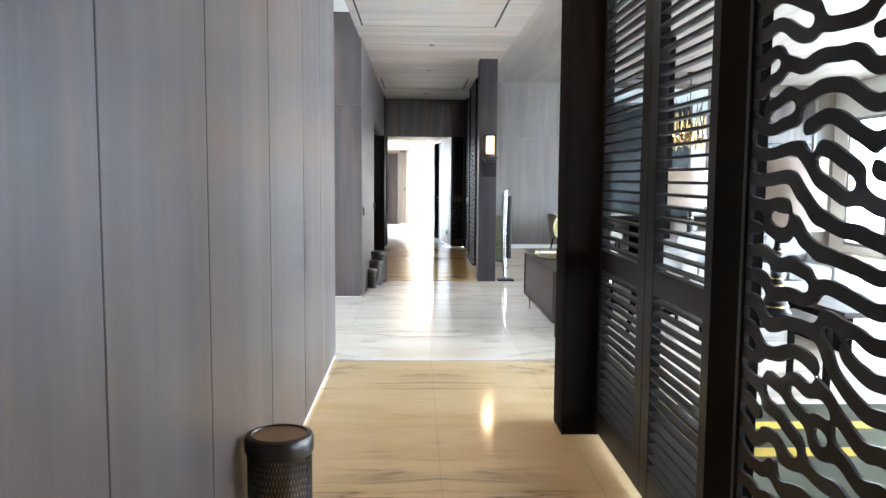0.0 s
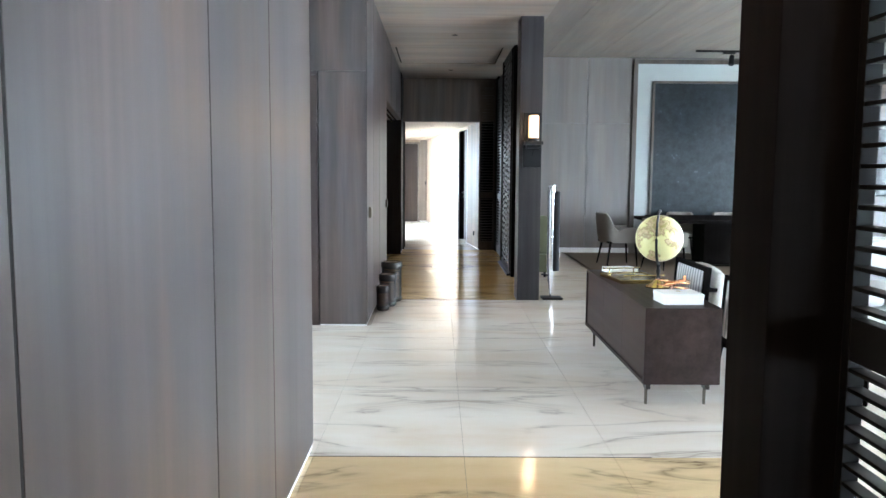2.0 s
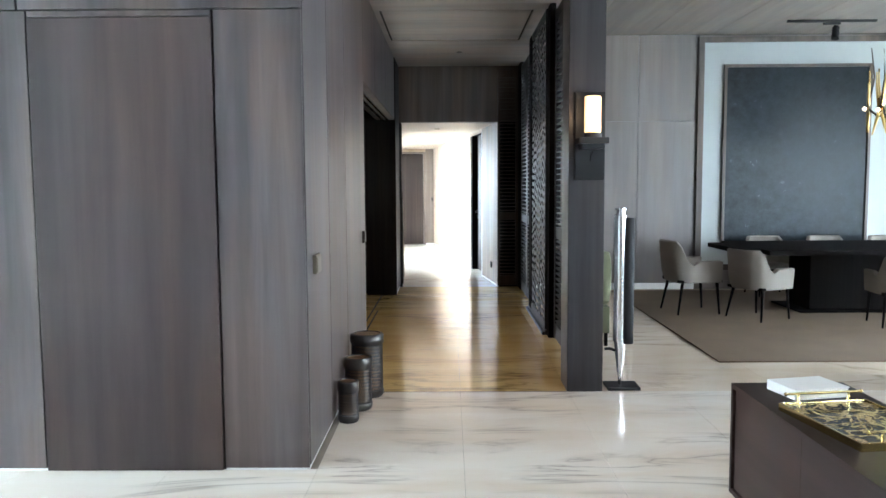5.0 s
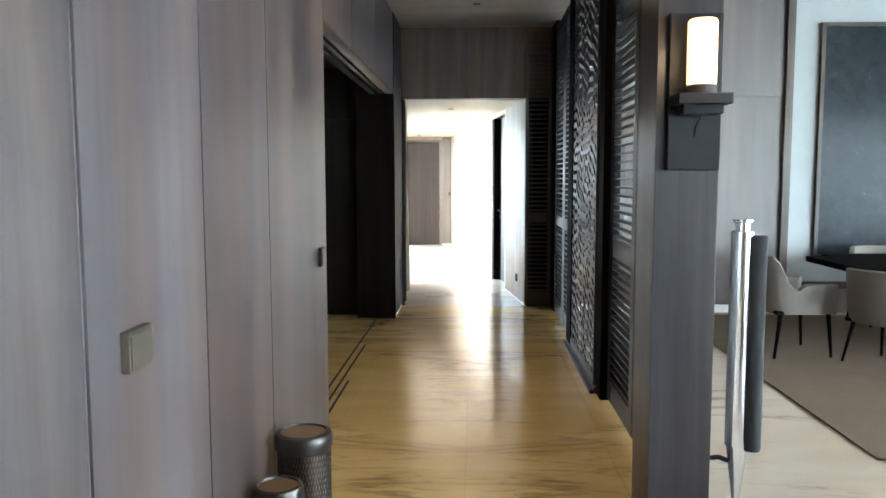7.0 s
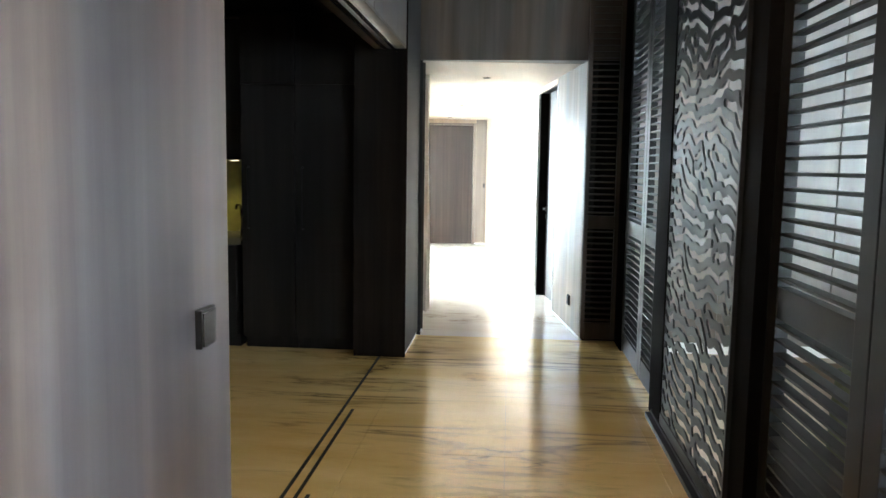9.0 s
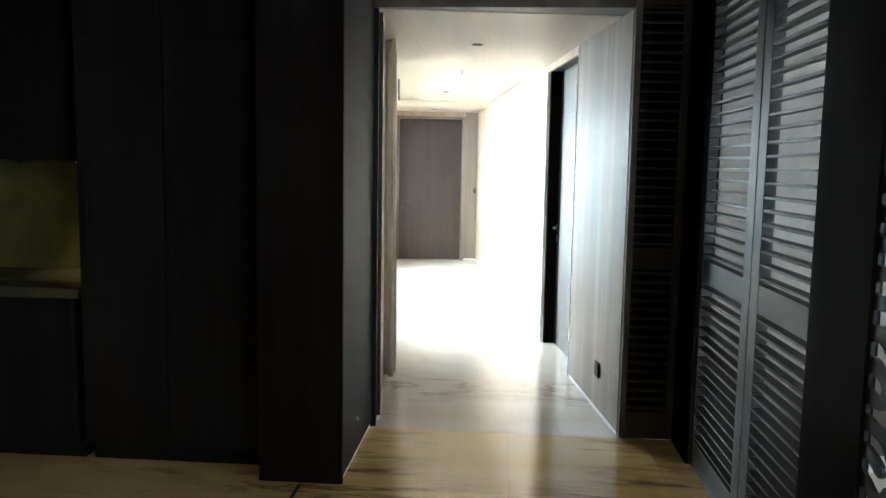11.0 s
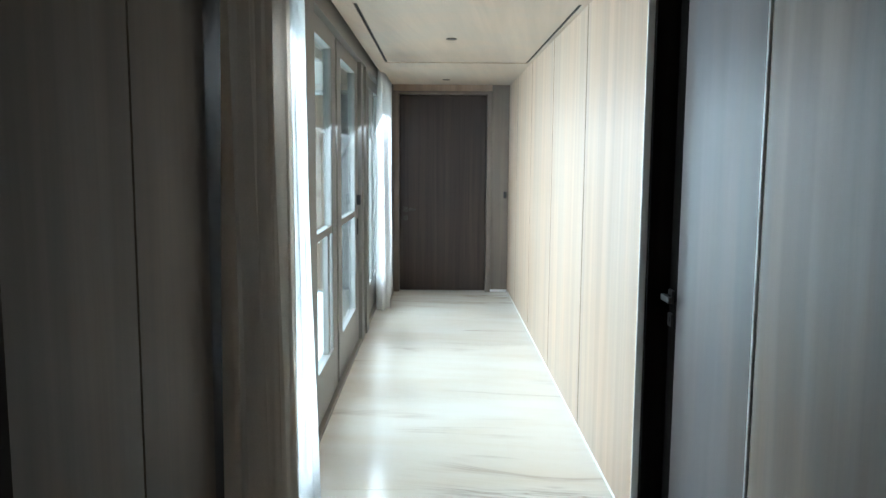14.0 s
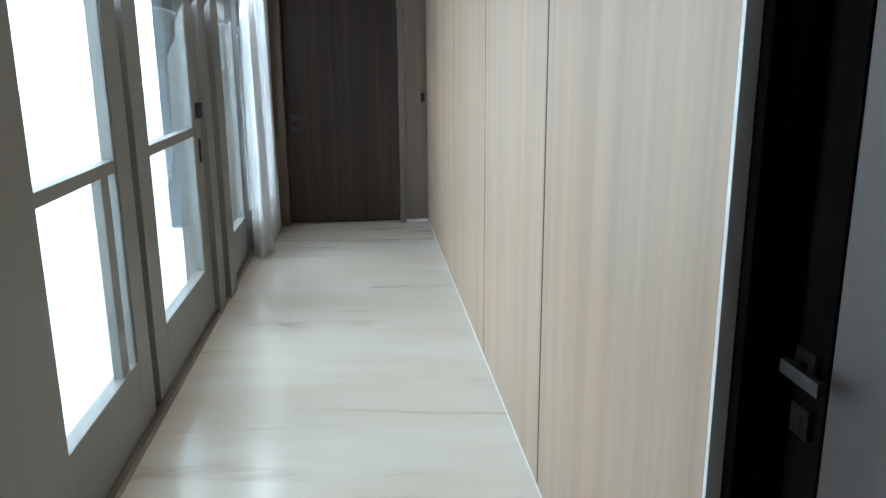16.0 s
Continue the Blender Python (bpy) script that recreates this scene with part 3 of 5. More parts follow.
def louvered_leaf(y0, y1, x, group, st=0.09, mat=LOUVER, far=None):
    """A tall louvered leaf along y: stiles, rails and tilted slats."""
    t = thing("louvered_door", "tall black-stained wooden louvered door leaf, closed", "door", (x, y0, 0), 0, group)
    w, top, far = y1 - y0, 3.06, st if far is None else far
    for a, b in ((0.0, st), (w - far, w)):
        part("stile", blocks(((0, a, 0.02), (0.045, b, top)), bevel=0.003), mat, t)
    for z, h in ((0.02, 0.14), (0.96, 0.11), (top - 0.1, 0.1)):
        part("rail", blocks(((0.002, st, z), (0.043, w - far, z + h)), bevel=0.003), mat, t)
    me = mesh_of("slat", blocks(((-0.02, st - 0.008, -0.0055), (0.02, w - far + 0.008, 0.0055)), bevel=0.002), mat)
    for lo, hi in ((0.16, 0.96), (1.07, top - 0.1)):
        count = round((hi - lo) / 0.051)
        for i in range(count):
            ob = new("slat", me)
            ob.parent = t
            ob.matrix_basis = pose(0.0225, 0, lo + (i + 0.5) * (hi - lo) / count, 0, -2, 0)
    return t


def carved_screen(y0, y1, x, group, far=0.022):
    t = thing("carved_screen", "black carved screen panel with organic coral-like openings", "screen", (x, y0, 0), 0, group)
    w = y1 - y0
    for a, b in ((0, 0.022), (w - far, w)):
        part("stile", blocks(((0, a, 0.05), (0.03, b, 3.12)), bevel=0.002), BLACKWOOD if b - a > 0.1 else LOUVER, t)
    for a, b in ((0.05, 0.11), (3.06, 3.12)):
        part("rail", blocks(((0.002, 0.022, a), (0.028, w - far, b)), bevel=0.002), LOUVER, t)
    part("floor_track", blocks(((-0.03, -0.05, 0.0), (0.0, w + 0.05, 0.03)), ((0.0, -0.05, 0.0), (0.045, w + 0.05, 0.045)), ((0.045, -0.05, 0.0), (0.075, w + 0.05, 0.03)), bevel=0.003), LOUVER, t)
    ob = new("lattice", CORAL)
    ob.parent = t
    ob.matrix_basis = Matrix.Translation((0.01, 0.02, 0.1)) @ Matrix(((0, 1, 0, 0), ((w - far - 0.018) / 1.5, 0, 0, 0), (0, 0, 1, 0), (0, 0, 0, 1)))
    return t


def column(name, lo, hi, mat, label):
    return solid(name, blocks((lo, hi), bevel=0.004), mat, label, "column")


G1, G2 = "screen leaves beside the entry", "screen leaves beside the dining area"
for a, b, far in ((3.29, 4.145, 0.035), (2.46, 3.285, 0.115), (-0.62, 0.10, 0.115), (-1.42, -0.64, 0.115)):
    louvered_leaf(a, b, 1.16, G1, 0.115, LOUVER, far)
carved_screen(0.55, 2.19, 1.125, G1)
for a, b in ((15.29, 16.10), (14.60, 15.28), (11.91, 12.69), (11.14, 11.90)):
    louvered_leaf(a, b, 1.165, G2, 0.09)
carved_screen(12.90, 14.40, 1.105, G2, 0.22)
# fixed louvered panel that faces the hall beside the corridor's opening
# paler wood than the other leaves paints in light falling through the louvers
end_leaf_turn = louvered_leaf(0.0, 0.29, 0.0, G2, 0.035, PANEL_DARK)
end_leaf_turn.matrix_basis = pose(1.155, 16.425, 0, 0, 0, 90)
POSTWOOD = wood("post_veneer", (0.018, 0.0157, 0.0168), (0.047, 0.0425, 0.045), 0.35, 18.0, "z", 0.12)
column("column", (0.965, 4.15, 0), (1.22, 4.42, HALL_Z), BROWNPOST, "dark wood column at the end of the screen")
column("column", (1.14, 2.195, 0), (1.20, 2.455, HALL_Z), BLACKWOOD, "black post between carved panel and louvers")
column("column", (1.14, 0.105, 0), (1.20, 0.545, HALL_Z), BLACKWOOD, "black post between carved panel and louvers")
column("column", (1.09, -3.2, 0), (1.25, -1.43, HALL_Z), BLACKWOOD, "black panel that closes the screen")
column("column", (1.005, 10.786, 0), (1.255, 11.1, HALL_Z), POSTWOOD, "dark wood column that carries a wall lamp")
column("column", (1.12, 12.70, 0), (1.175, 12.89, HALL_Z), BLACKWOOD, "black post beside the carved panel")
column("column", (1.12, 14.41, 0), (1.175, 14.59, HALL_Z), BLACKWOOD, "black post beside the carved panel")
column("column", (1.157, 16.11, 0), (1.25, 16.45, HALL_Z), BLACKWOOD, "black post where the screen meets the wall")
column("column", (3.57, 10.80, 0), (3.765, 11.10, ROOM_Z), BLACKWOOD, "near-black wood column in the living room")

# ---- doors ----


def lever(parent, at, way, turn=None, keyhole=True):
    """A square lever handle on a plate. way: the side that it stands out to, along x."""
    x, y, z = at
    h = part("handle", blocks(((x, y - 0.026, z - 0.026), (x + way * 0.01, y + 0.026, z + 0.026)), ((x + way * 0.01, y - 0.009, z - 0.009), (x + way * 0.040, y + 0.009, z + 0.009)), ((x + way * 0.030, y - 0.09, z - 0.011), (x + way * 0.043, y + 0.011, z + 0.011)), bevel=0.002, turn=turn), GUNMETAL, parent, "dark metal lever handle")
    if keyhole:
        part("escutcheon", blocks(((x, y - 0.024, z - 0.115), (x + way * 0.009, y + 0.024, z - 0.065)), ((x + way * 0.009, y - 0.006, z - 0.1), (x + way * 0.012, y + 0.006, z - 0.08)), bevel=0.0015, turn=turn), GUNMETAL, parent)
    return h


flush_door = tagged(new("flush_door", mesh_of("flush_door", blocks(((-1.90, 9.276, 0.004), (-0.99, 9.32, 2.295)), bevel=0.003), wood("flush_door_veneer", (0.026, 0.0172, 0.0172), (0.050, 0.0355, 0.0345), 0.33, 9.0, "z", 0.1))), "dark veneer flush door set in a panelled wall, closed", "door")

recess_door = thing("corridor_door", "grey wood door set back in a dark jamb, closed", "door")
part("leaf", blocks(((0.11, REC0 + 0.02, 0.006), (0.148, 2.248, 2.295)), bevel=0.003, turn=T), DOORGREY, recess_door)
# black instead of the leaf's grey: the jamb's shadow put into the colour
lock_stile = part("lock_stile", blocks(((0.11, 2.255, 0.006), (0.148, 2.341, 2.295)), bevel=0.002, turn=T), BLACKWOOD, recess_door)
part("seam", blocks(((0.118, 2.2485, 0.006), (0.146, 2.2545, 2.295)), turn=T), BLACK, recess_door)
lever(lock_stile, (0.1095, 2.300, 1.00), -1, T)

end_door = thing("end_door", "dark wood door with a pale frame, closed", "door")
end_leaf = part("leaf", blocks(((-1.238, END_U + 0.08, 0.006), (-0.252, END_U + 0.125, 2.236)), bevel=0.003, turn=T), DOORWOOD, end_door)
part("frame", blocks(((-1.304, END_U - 0.012, 0), (-1.242, END_U + 0.125, 2.277)), ((-0.248, END_U - 0.012, 0), (-0.196, END_U + 0.125, 2.277)), ((-1.242, END_U - 0.010, 2.240), (-0.248, END_U + 0.125, 2.275)), bevel=0.002, turn=T), END_PANEL, end_door, "pale wood door frame")
E = END_U + 0.08
part("handle", blocks(((-1.20, E - 0.01, 0.915), (-1.145, E, 0.97)), ((-1.182, E - 0.055, 0.932), (-1.164, E - 0.009, 0.95)), ((-1.182, E - 0.06, 0.93), (-1.05, E - 0.047, 0.952)), ((-1.20, E - 0.009, 0.82), (-1.145, E, 0.87)), bevel=0.0015, turn=T), GUNMETAL, end_leaf, "dark metal lever handle")

# ---- corridor windows ----


def glazed(name, u0, u1, label, bars=(1.06,), bottom=0.32, lock=False, st=0.085, st_far=None):
    """A timber-grey glazed leaf in the window wall."""
    t = thing(name, label, "window", kind="structure")
    v0, v1, far = -1.505, -1.45, st if st_far is None else st_far
    part("stile", blocks(((v0, u0, 0.03), (v1, u0 + st, 2.28)), bevel=0.004, turn=T), GREYFRAME, t)
    stile = part("stile", blocks(((v0, u1 - far, 0.03), (v1, u1, 2.28)), bevel=0.004, turn=T), GREYFRAME, t)
    part("rail", blocks(((v0, u0 + st, 0.03), (v1, u1 - far, bottom)), bevel=0.004, turn=T), GREYFRAME, t)
    part("rail", blocks(((v0, u0 + st, 2.18), (v1, u1 - far, 2.28)), bevel=0.004, turn=T), GREYFRAME, t)
    for z in bars:
        part("glazing_bar", blocks(((v0 + 0.005, u0 + st, z), (v1 - 0.005, u1 - far, z + 0.045)), bevel=0.003, turn=T), GREYFRAME, t)
    for lo, hi in (((v1 - 0.018, u0 + st, bottom), (v1 - 0.006, u0 + st + 0.012, 2.18)), ((v1 - 0.018, u1 - far - 0.012, bottom), (v1 - 0.006, u1 - far, 2.18))):
        part("glazing_bead", blocks((lo, hi), bevel=0.002, turn=T), GREYFRAME, t)
    pane = part("pane", blocks(((-1.483, u0 + st - 0.01, bottom - 0.01), (-1.475, u1 - far + 0.01, 2.19)), turn=T), GLASS, t)
    pane.visible_shadow = False
    if lock:
        part("lock", blocks(((-1.449, u1 - 0.12, 1.15), (-1.42, u1 - 0.075, 1.23)), ((-1.449, u1 - 0.11, 0.91), (-1.44, u1 - 0.08, 1.04)), bevel=0.003, turn=T), BLACK, stile)
    return t


glazed("window_1", 1.80, 2.06, "grey-framed window behind the drawn curtain")
glazed("window_2", 2.065, 2.83, "grey-framed window half covered by sheer curtain")
glazed("window_3", 3.28, 4.34, "grey-framed glazed balcony door with a middle bar", st=0.16, st_far=0.17)
glazed("window_4", 4.425, 5.68, "grey-framed glazed balcony door with a black lock", lock=True, st=0.19, st_far=0.17)
glazed("window_5", 6.23, 7.12, "grey-framed window beside a white sheer curtain", bars=(), st=0.12)
glazed("window_6", 7.125, 7.90, "grey-framed window behind a white sheer curtain", bars=())
window_wall = setting("window_wall", blocks(((-1.65, 1.715, 0), (-1.42, 1.795, 2.44)), ((-1.60, 2.835, 0), (-1.41, 3.275, 2.44)), ((-1.53, 4.345, 0.03), (-1.49, 4.42, 2.28)), ((-1.60, 5.685, 0), (-1.42, 5.87, 2.44)), ((-1.52, 5.87, 0), (-1.46, 6.00, 2.44)), ((-1.60, 6.00, 0), (-1.41, 6.225, 2.44)), ((-1.60, 7.905, 0), (-1.41, END_U + 0.04, 2.44)), ((-1.65, 1.795, 2.285), (-1.41, 7.905, 2.41)), turn=T), GREYFRAME, "grey-brown posts and head of the window wall", "window wall")
part("mullion", blocks(((-1.495, 4.01, 0.321), (-1.46, 4.09, 1.059)), bevel=0.003, turn=T), GREYFRAME, window_wall)
setting("wall_outside", blocks(((-2.4, 8.65, -0.1), (-1.71, 8.9, 2.6)), turn=T), plain("blue_grey_render", (0.36, 0.40, 0.45), 0.8, 0, 0.08), "blue-grey rendered wall beyond the balcony", "wall")
window_sill = setting("window_sill", blocks(((-1.60, 1.80, -0.02), (-1.425, 7.90, 0.028)), turn=T), plain("sill_bronze", (0.22, 0.19, 0.155), 0.4, 0.3), "bronze sill track along the windows", "sill")
setting("eave", blocks(((-3.4, 1.5, 2.22), (-1.66, 9.9, 2.36)), turn=T), CONCRETE, "pale soffit over the balcony", "eave")


def curtain(name, u0, u1, v, mat, label, folds, depth, top, spread=0.0, seed=0):
    """Cloth in soft vertical folds; spread: how far the hem's far edge runs out beyond the head."""
    rng = random.Random(seed)
    bm, nu, nz = bmesh.new(), folds * 20, 16
    wobble = [rng.uniform(0.6, 1.25) for _ in range(folds + 2)]
    grid = []
    for i in range(nu + 1):
        s = i / nu
        col = []
        for k in range(nz + 1):
            h = k / nz
            u = u0 + s * (u1 - u0 + spread * (1 - h) ** 1.3)
            a = wobble[int(s * folds)] * depth * (0.75 + 0.35 * (1 - h))
            vv = v + a * math.sin(2 * math.pi * s * folds + 0.6 * math.sin(3 * h + s * 9)) + 0.3 * a * math.sin(5.3 * math.pi * s * folds + 2 * h) + 0.16 * a * math.sin(11.7 * math.pi * s * folds + 3 * h + 1)
            col.append(bm.verts.new(CORRIDOR @ Vector((vv, u, 0.012 + h * (top - 0.012)))))
        grid.append(col)
    for i in range(nu):
        for k in range(nz):
            bm.faces.new((grid[i][k], grid[i + 1][k], grid[i + 1][k + 1], grid[i][k + 1]))
    t = tagged(new(name, mesh_of(name, bm, mat, True)), label, "curtain")
    m = t.modifiers.new("thickness", "SOLIDIFY")
    m.thickness = 0.002
    return t


curtain("curtain", 1.20, 2.00, -1.30, DRAPE, "grey-beige drape gathered at the window wall", 6, 0.04, 2.40, 0.0, 3)
curtain("sheer_curtain", 1.98, 2.27, -1.31, SHEER, "white sheer curtain hanging beside the drape", 4, 0.022, 2.40, 0.30, 5)
curtain("sheer_curtain", 6.95, 8.10, -1.36, SHEER, "white sheer curtain gathered near the end door", 10, 0.045, 2.40, 0.0, 8)

# ---- lamps and fittings on the structure ----
WARM_GLASS = glow("lit_opal_glass", (1.0, 0.66, 0.34), 1.4)
sconce = thing("wall_lamp", "lit opal glass cylinder lamp on a dark metal plate", "wall lamp", (0.015, 0, 0))
part("plate", blocks(((1.03, 10.755, 1.49), (1.232, 10.786, 2.09)), bevel=0.004), BLACK, sconce)
part("bracket", blocks(((1.035, 10.62, 1.735), (1.235, 10.755, 1.775)), ((1.06, 10.65, 1.70), (1.21, 10.755, 1.735)), bevel=0.004), BLACK, sconce)
part("collar", lathe([(0.062, 0), (0.062, 0.03), (0.05, 0.035)], 24, (1.135, 10.69, 1.775)), BLACK, sconce, smooth=True)
part("shade", lathe([(0.053, 0), (0.055, 0.01), (0.055, 0.235), (0.048, 0.243)], 28, (1.135, 10.69, 1.81)), WARM_GLASS, sconce, "glowing opal glass cylinder", True)
part("cable", tube([(1.155, 10.752, 1.735), (1.15, 10.745, 1.69), (1.135, 10.748, 1.66), (1.132, 10.752, 1.62)], 0.0025, 6), BLACKWOOD, sconce, smooth=True)
bulb = new("sconce_light", bpy.data.lights.new("sconce_light", "POINT"))
bulb.data.energy, bulb.data.color, bulb.data.shadow_soft_size = 6, (1, 0.68, 0.38), 0.06
bulb.location = (1.15, 10.57, 1.94)

DARKRING = plain("dark_downlight", (0.05, 0.045, 0.04), 0.4)


def downlight(x, y, z, watts=0.0, mat=DARKRING, r=0.038):
    t = thing("downlight", "small dark recessed ceiling downlight", "downlight", (x, y, z), 0, "recessed downlights")
    part("ring", lathe([(r * 0.7, -0.002), (r, -0.006), (r, 0.002), (r * 0.7, 0.002)], 20), mat, t, smooth=True)
    part("lens", lathe([(r * 0.68, -0.001), (r * 0.68, 0.004)], 20), BLACK if not watts else glow("downlight_lens", (1, 0.8, 0.55), 1.6), t)
    if watts:
        data = bpy.data.lights.new("downlight_beam", "SPOT")
        data.energy, data.color, data.spot_size, data.spot_blend, data.shadow_soft_size = watts, (1, 0.70, 0.40), radians(140), 0.8, 0.03
        ob = new("downlight_beam", data)
        ob.location = (x, y, z - 0.02)
    return t


for y, w in ((1.0, 0), (3.6, 60), (9.74, 0), (12.0, 45), (15.3, 0)):
    downlight(0.31, y, HALL_Z, w)
for v, u in ((-0.70, 1.35), (-0.71, 3.15), (-0.71, 4.86), (-0.72, 7.6)):
    p = corridor(v, u, CORR_Z + (0.005 if u == 4.86 else 0))
    downlight(*p)
p = corridor(-0.72, 2.84, CORR_Z)
detector = thing("smoke_detector", "white round smoke detector on the ceiling", "smoke detector", p)
part("base", lathe([(0.05, 0), (0.05, -0.015)], 24), WHITE, detector, smooth=True)
part("sensor_head", lathe([(0.042, -0.015), (0.04, -0.04), (0.02, -0.05)], 24), WHITE, detector, smooth=True)
detector = thing("smoke_detector", "white round smoke detector on the ceiling", "smoke detector", (4.55, 13.5, ROOM_Z))
part("base", lathe([(0.055, 0), (0.055, -0.015)], 24), WHITE, detector, smooth=True)
part("sensor_head", lathe([(0.045, -0.015), (0.04, -0.045), (0.02, -0.055)], 24), WHITE, detector, smooth=True)

BRONZE = plain("bronze_plate", (0.16, 0.14, 0.11), 0.3, 0.7)


def switch_plate(name, label, lo, hi, lo2, hi2, turn=None, mat=BRONZE):
    t = thing(name, label, "switch")
    part("plate", blocks((lo, hi), bevel=0.003, turn=turn), mat, t)
    part("rocker", blocks((lo2, hi2), bevel=0.002, turn=turn), mat, t)
    return t


switch_plate("light_switch", "bronze light switch plate on wood panelling", (-0.5395, 9.44, 1.0), (-0.518, 9.575, 1.10), (-0.519, 9.447, 1.006), (-0.514, 9.568, 1.088))
switch_plate("light_switch", "dark metal light switch plate near the pantry opening", (-0.5395, 11.75, 0.99), (-0.522, 11.845, 1.09), (-0.523, 11.756, 0.996), (-0.518, 11.839, 1.082), None, GUNMETAL)
switch_plate("wall_socket", "black wall socket low on the panelling", (-0.012, 0.40, 0.23), (-0.0005, 0.49, 0.32), (-0.016, 0.41, 0.24), (-0.011, 0.48, 0.31), T, BLACK)
switch_plate("light_switch", "black light switch beside the end door", (-0.055, END_U - 0.014, 1.08), (-0.02, END_U - 0.0005, 1.155), (-0.05, END_U - 0.018, 1.09), (-0.025, END_U - 0.013, 1.145), T, BLACK)
setting("sliding_track", blocks(((-0.735, 12.0, -0.001), (-0.718, 15.64, 0.003)), ((-0.675, 12.0, -0.001), (-0.658, 14.35, 0.003)), ((-0.625, 12.0, -0.001), (-0.608, 13.13, 0.003))), BLACK, "dark floor tracks for the sliding doors", "floor track")

# ---- lanterns ----
MESHMETAL = plain("perforated_metal", (0.075, 0.07, 0.066), 0.32, 0.85, 0.3, 160.0, 1.0)
COPPER = plain("bronze_inside", (0.36, 0.22, 0.11), 0.35, 0.8)


def lantern(x, y, r, h):
    t = thing("lantern", "dark perforated metal floor lantern with bronze inside", "lantern", (x, y, 0), 0, "metal lanterns by the wall")
    part("base", lathe([(r * 0.9, 0), (r, 0.015), (r, 0.04), (r * 0.96, 0.045)], 28), GUNMETAL, t, smooth=True)
    part("collar", lathe([(r * 0.96, h - 0.075), (r * 1.02, h - 0.06), (r * 1.02, h - 0.018), (r * 0.96, h - 0.004), (r * 0.82, h), (r * 0.78, h - 0.012)], 28), GUNMETAL, t, "dark rounded rim", True)
    part("lining", lathe([(r * 0.76, 0.06), (r * 0.76, h - 0.014), (r * 0.80, h - 0.008)], 24), COPPER, t, "bronze-coloured inside", True)
    part("floor_plate", lathe([(r * 0.75, 0.05), (r * 0.75, 0.055)], 20), COPPER, t)
    # woven body: two sets of crossing strips
    bm = bmesh.new()
    n, z0, z1 = max(24, round(2 * math.pi * r / 0.014)), 0.042, h - 0.07
    for sign in (1, -1):
        for i in range(n):
            a0 = 2 * math.pi * i / n
            steps = 10
            rr = r * (0.95 if sign > 0 else 0.935)
            prev = None
            for k in range(steps + 1):
                a, z = a0 + sign * 0.9 * k / steps * (h / (2.6 * r)) / 1.6, z0 + (z1 - z0) * k / steps
                half = 0.0026 / rr
                now = [bm.verts.new((q * math.cos(a + e), q * math.sin(a + e), z)) for e, q in ((-half, rr), (half, rr), (half, rr - 0.002), (-half, rr - 0.002))]
                if prev:
                    for e in range(4):
                        bm.faces.new((prev[e], prev[(e + 1) % 4], now[(e + 1) % 4], now[e]))
                prev = now
    part("mesh_body", bm, MESHMETAL, t, "diamond-pierced metal wall")
    return t


lantern(-0.39, 2.72, 0.128, 0.50)
lantern(-0.455, 10.12, 0.066, 0.26)
lantern(-0.425, 10.40, 0.092, 0.345)
lantern(-0.40, 10.72, 0.115, 0.44)

# ---- side room: framed picture and rug ----
CARPET = plain("taupe_carpet", (0.30, 0.265, 0.215), 0.95, 0, 0.1, 300, 0.8)
solid("rug", blocks(((-4.6, 6.4, 0.001), (-1.07, 8.6, 0.012)), bevel=0.004), CARPET, "plain taupe rug on white marble", "rug")
picture = thing("framed_picture", "black and white abstract picture in a black frame", "picture")
part("frame", blocks(((-3.35, 9.22, 0.68), (-3.28, 9.282, 2.29)), ((-2.30, 9.20, 0.68), (-2.20, 9.282, 2.29)), ((-3.28, 9.222, 0.68), (-2.30, 9.282, 0.75)), ((-3.28, 9.222, 2.22), (-2.30, 9.282, 2.29)), bevel=0.003), BLACK, picture)
part("sheet", blocks(((-3.285, 9.255, 0.745), (-2.295, 9.28, 2.225))), WHITE, picture)
for cx, cz, rx, rz in ((-2.55, 1.95, 0.24, 0.16), (-2.42, 1.25, 0.10, 0.09), (-2.95, 1.4, 0.22, 0.5)):
    bm = lathe([(0.001, -0.002), (1, 0), (1, 0.002)], 28)
    bmesh.ops.transform(bm, matrix=Matrix.Translation((cx, 9.2535, cz)) @ Matrix.Diagonal((rx, 1, rz, 1)) @ Matrix.Rotation(radians(90), 4, "X"), verts=bm.verts)
    part("painted_shape", bm, BLACK, picture)

# ---- sideboard and what stands on it ----
BRASS = plain("polished_brass", (0.70, 0.57, 0.27), 0.16, 1.0, 0.08)
sideboard = thing("sideboard", "dark walnut low sideboard on slim metal legs", "sideboard")
SBX0, SBX1, SBY0, SBY1, SBZ0, SBZ1 = 1.365, 1.83, 6.76, 8.62, 0.155, 0.625
part("carcass", blocks(((SBX0, SBY0, SBZ1 - 0.02), (SBX1, SBY1, SBZ1)), ((SBX0, SBY0, SBZ0), (SBX1, SBY1, SBZ0 + 0.02)), ((SBX0, SBY0, SBZ0 + 0.02), (SBX1, SBY0 + 0.02, SBZ1 - 0.02)), ((SBX0, SBY1 - 0.02, SBZ0 + 0.02), (SBX1, SBY1, SBZ1 - 0.02))), WALNUT, sideboard)
for k in range(3):
    a = SBY0 + 0.022 + k * 0.606
    part("back_panel", blocks(((SBX0 + 0.012, a, SBZ0 + 0.022), (SBX0 + 0.03, a + 0.604, SBZ1 - 0.022))), WALNUT, sideboard)
    part("front_door", blocks(((SBX1 - 0.022, a + 0.001, SBZ0 + 0.024), (SBX1 - 0.003, a + 0.602, SBZ1 - 0.024))), WALNUT, sideboard)
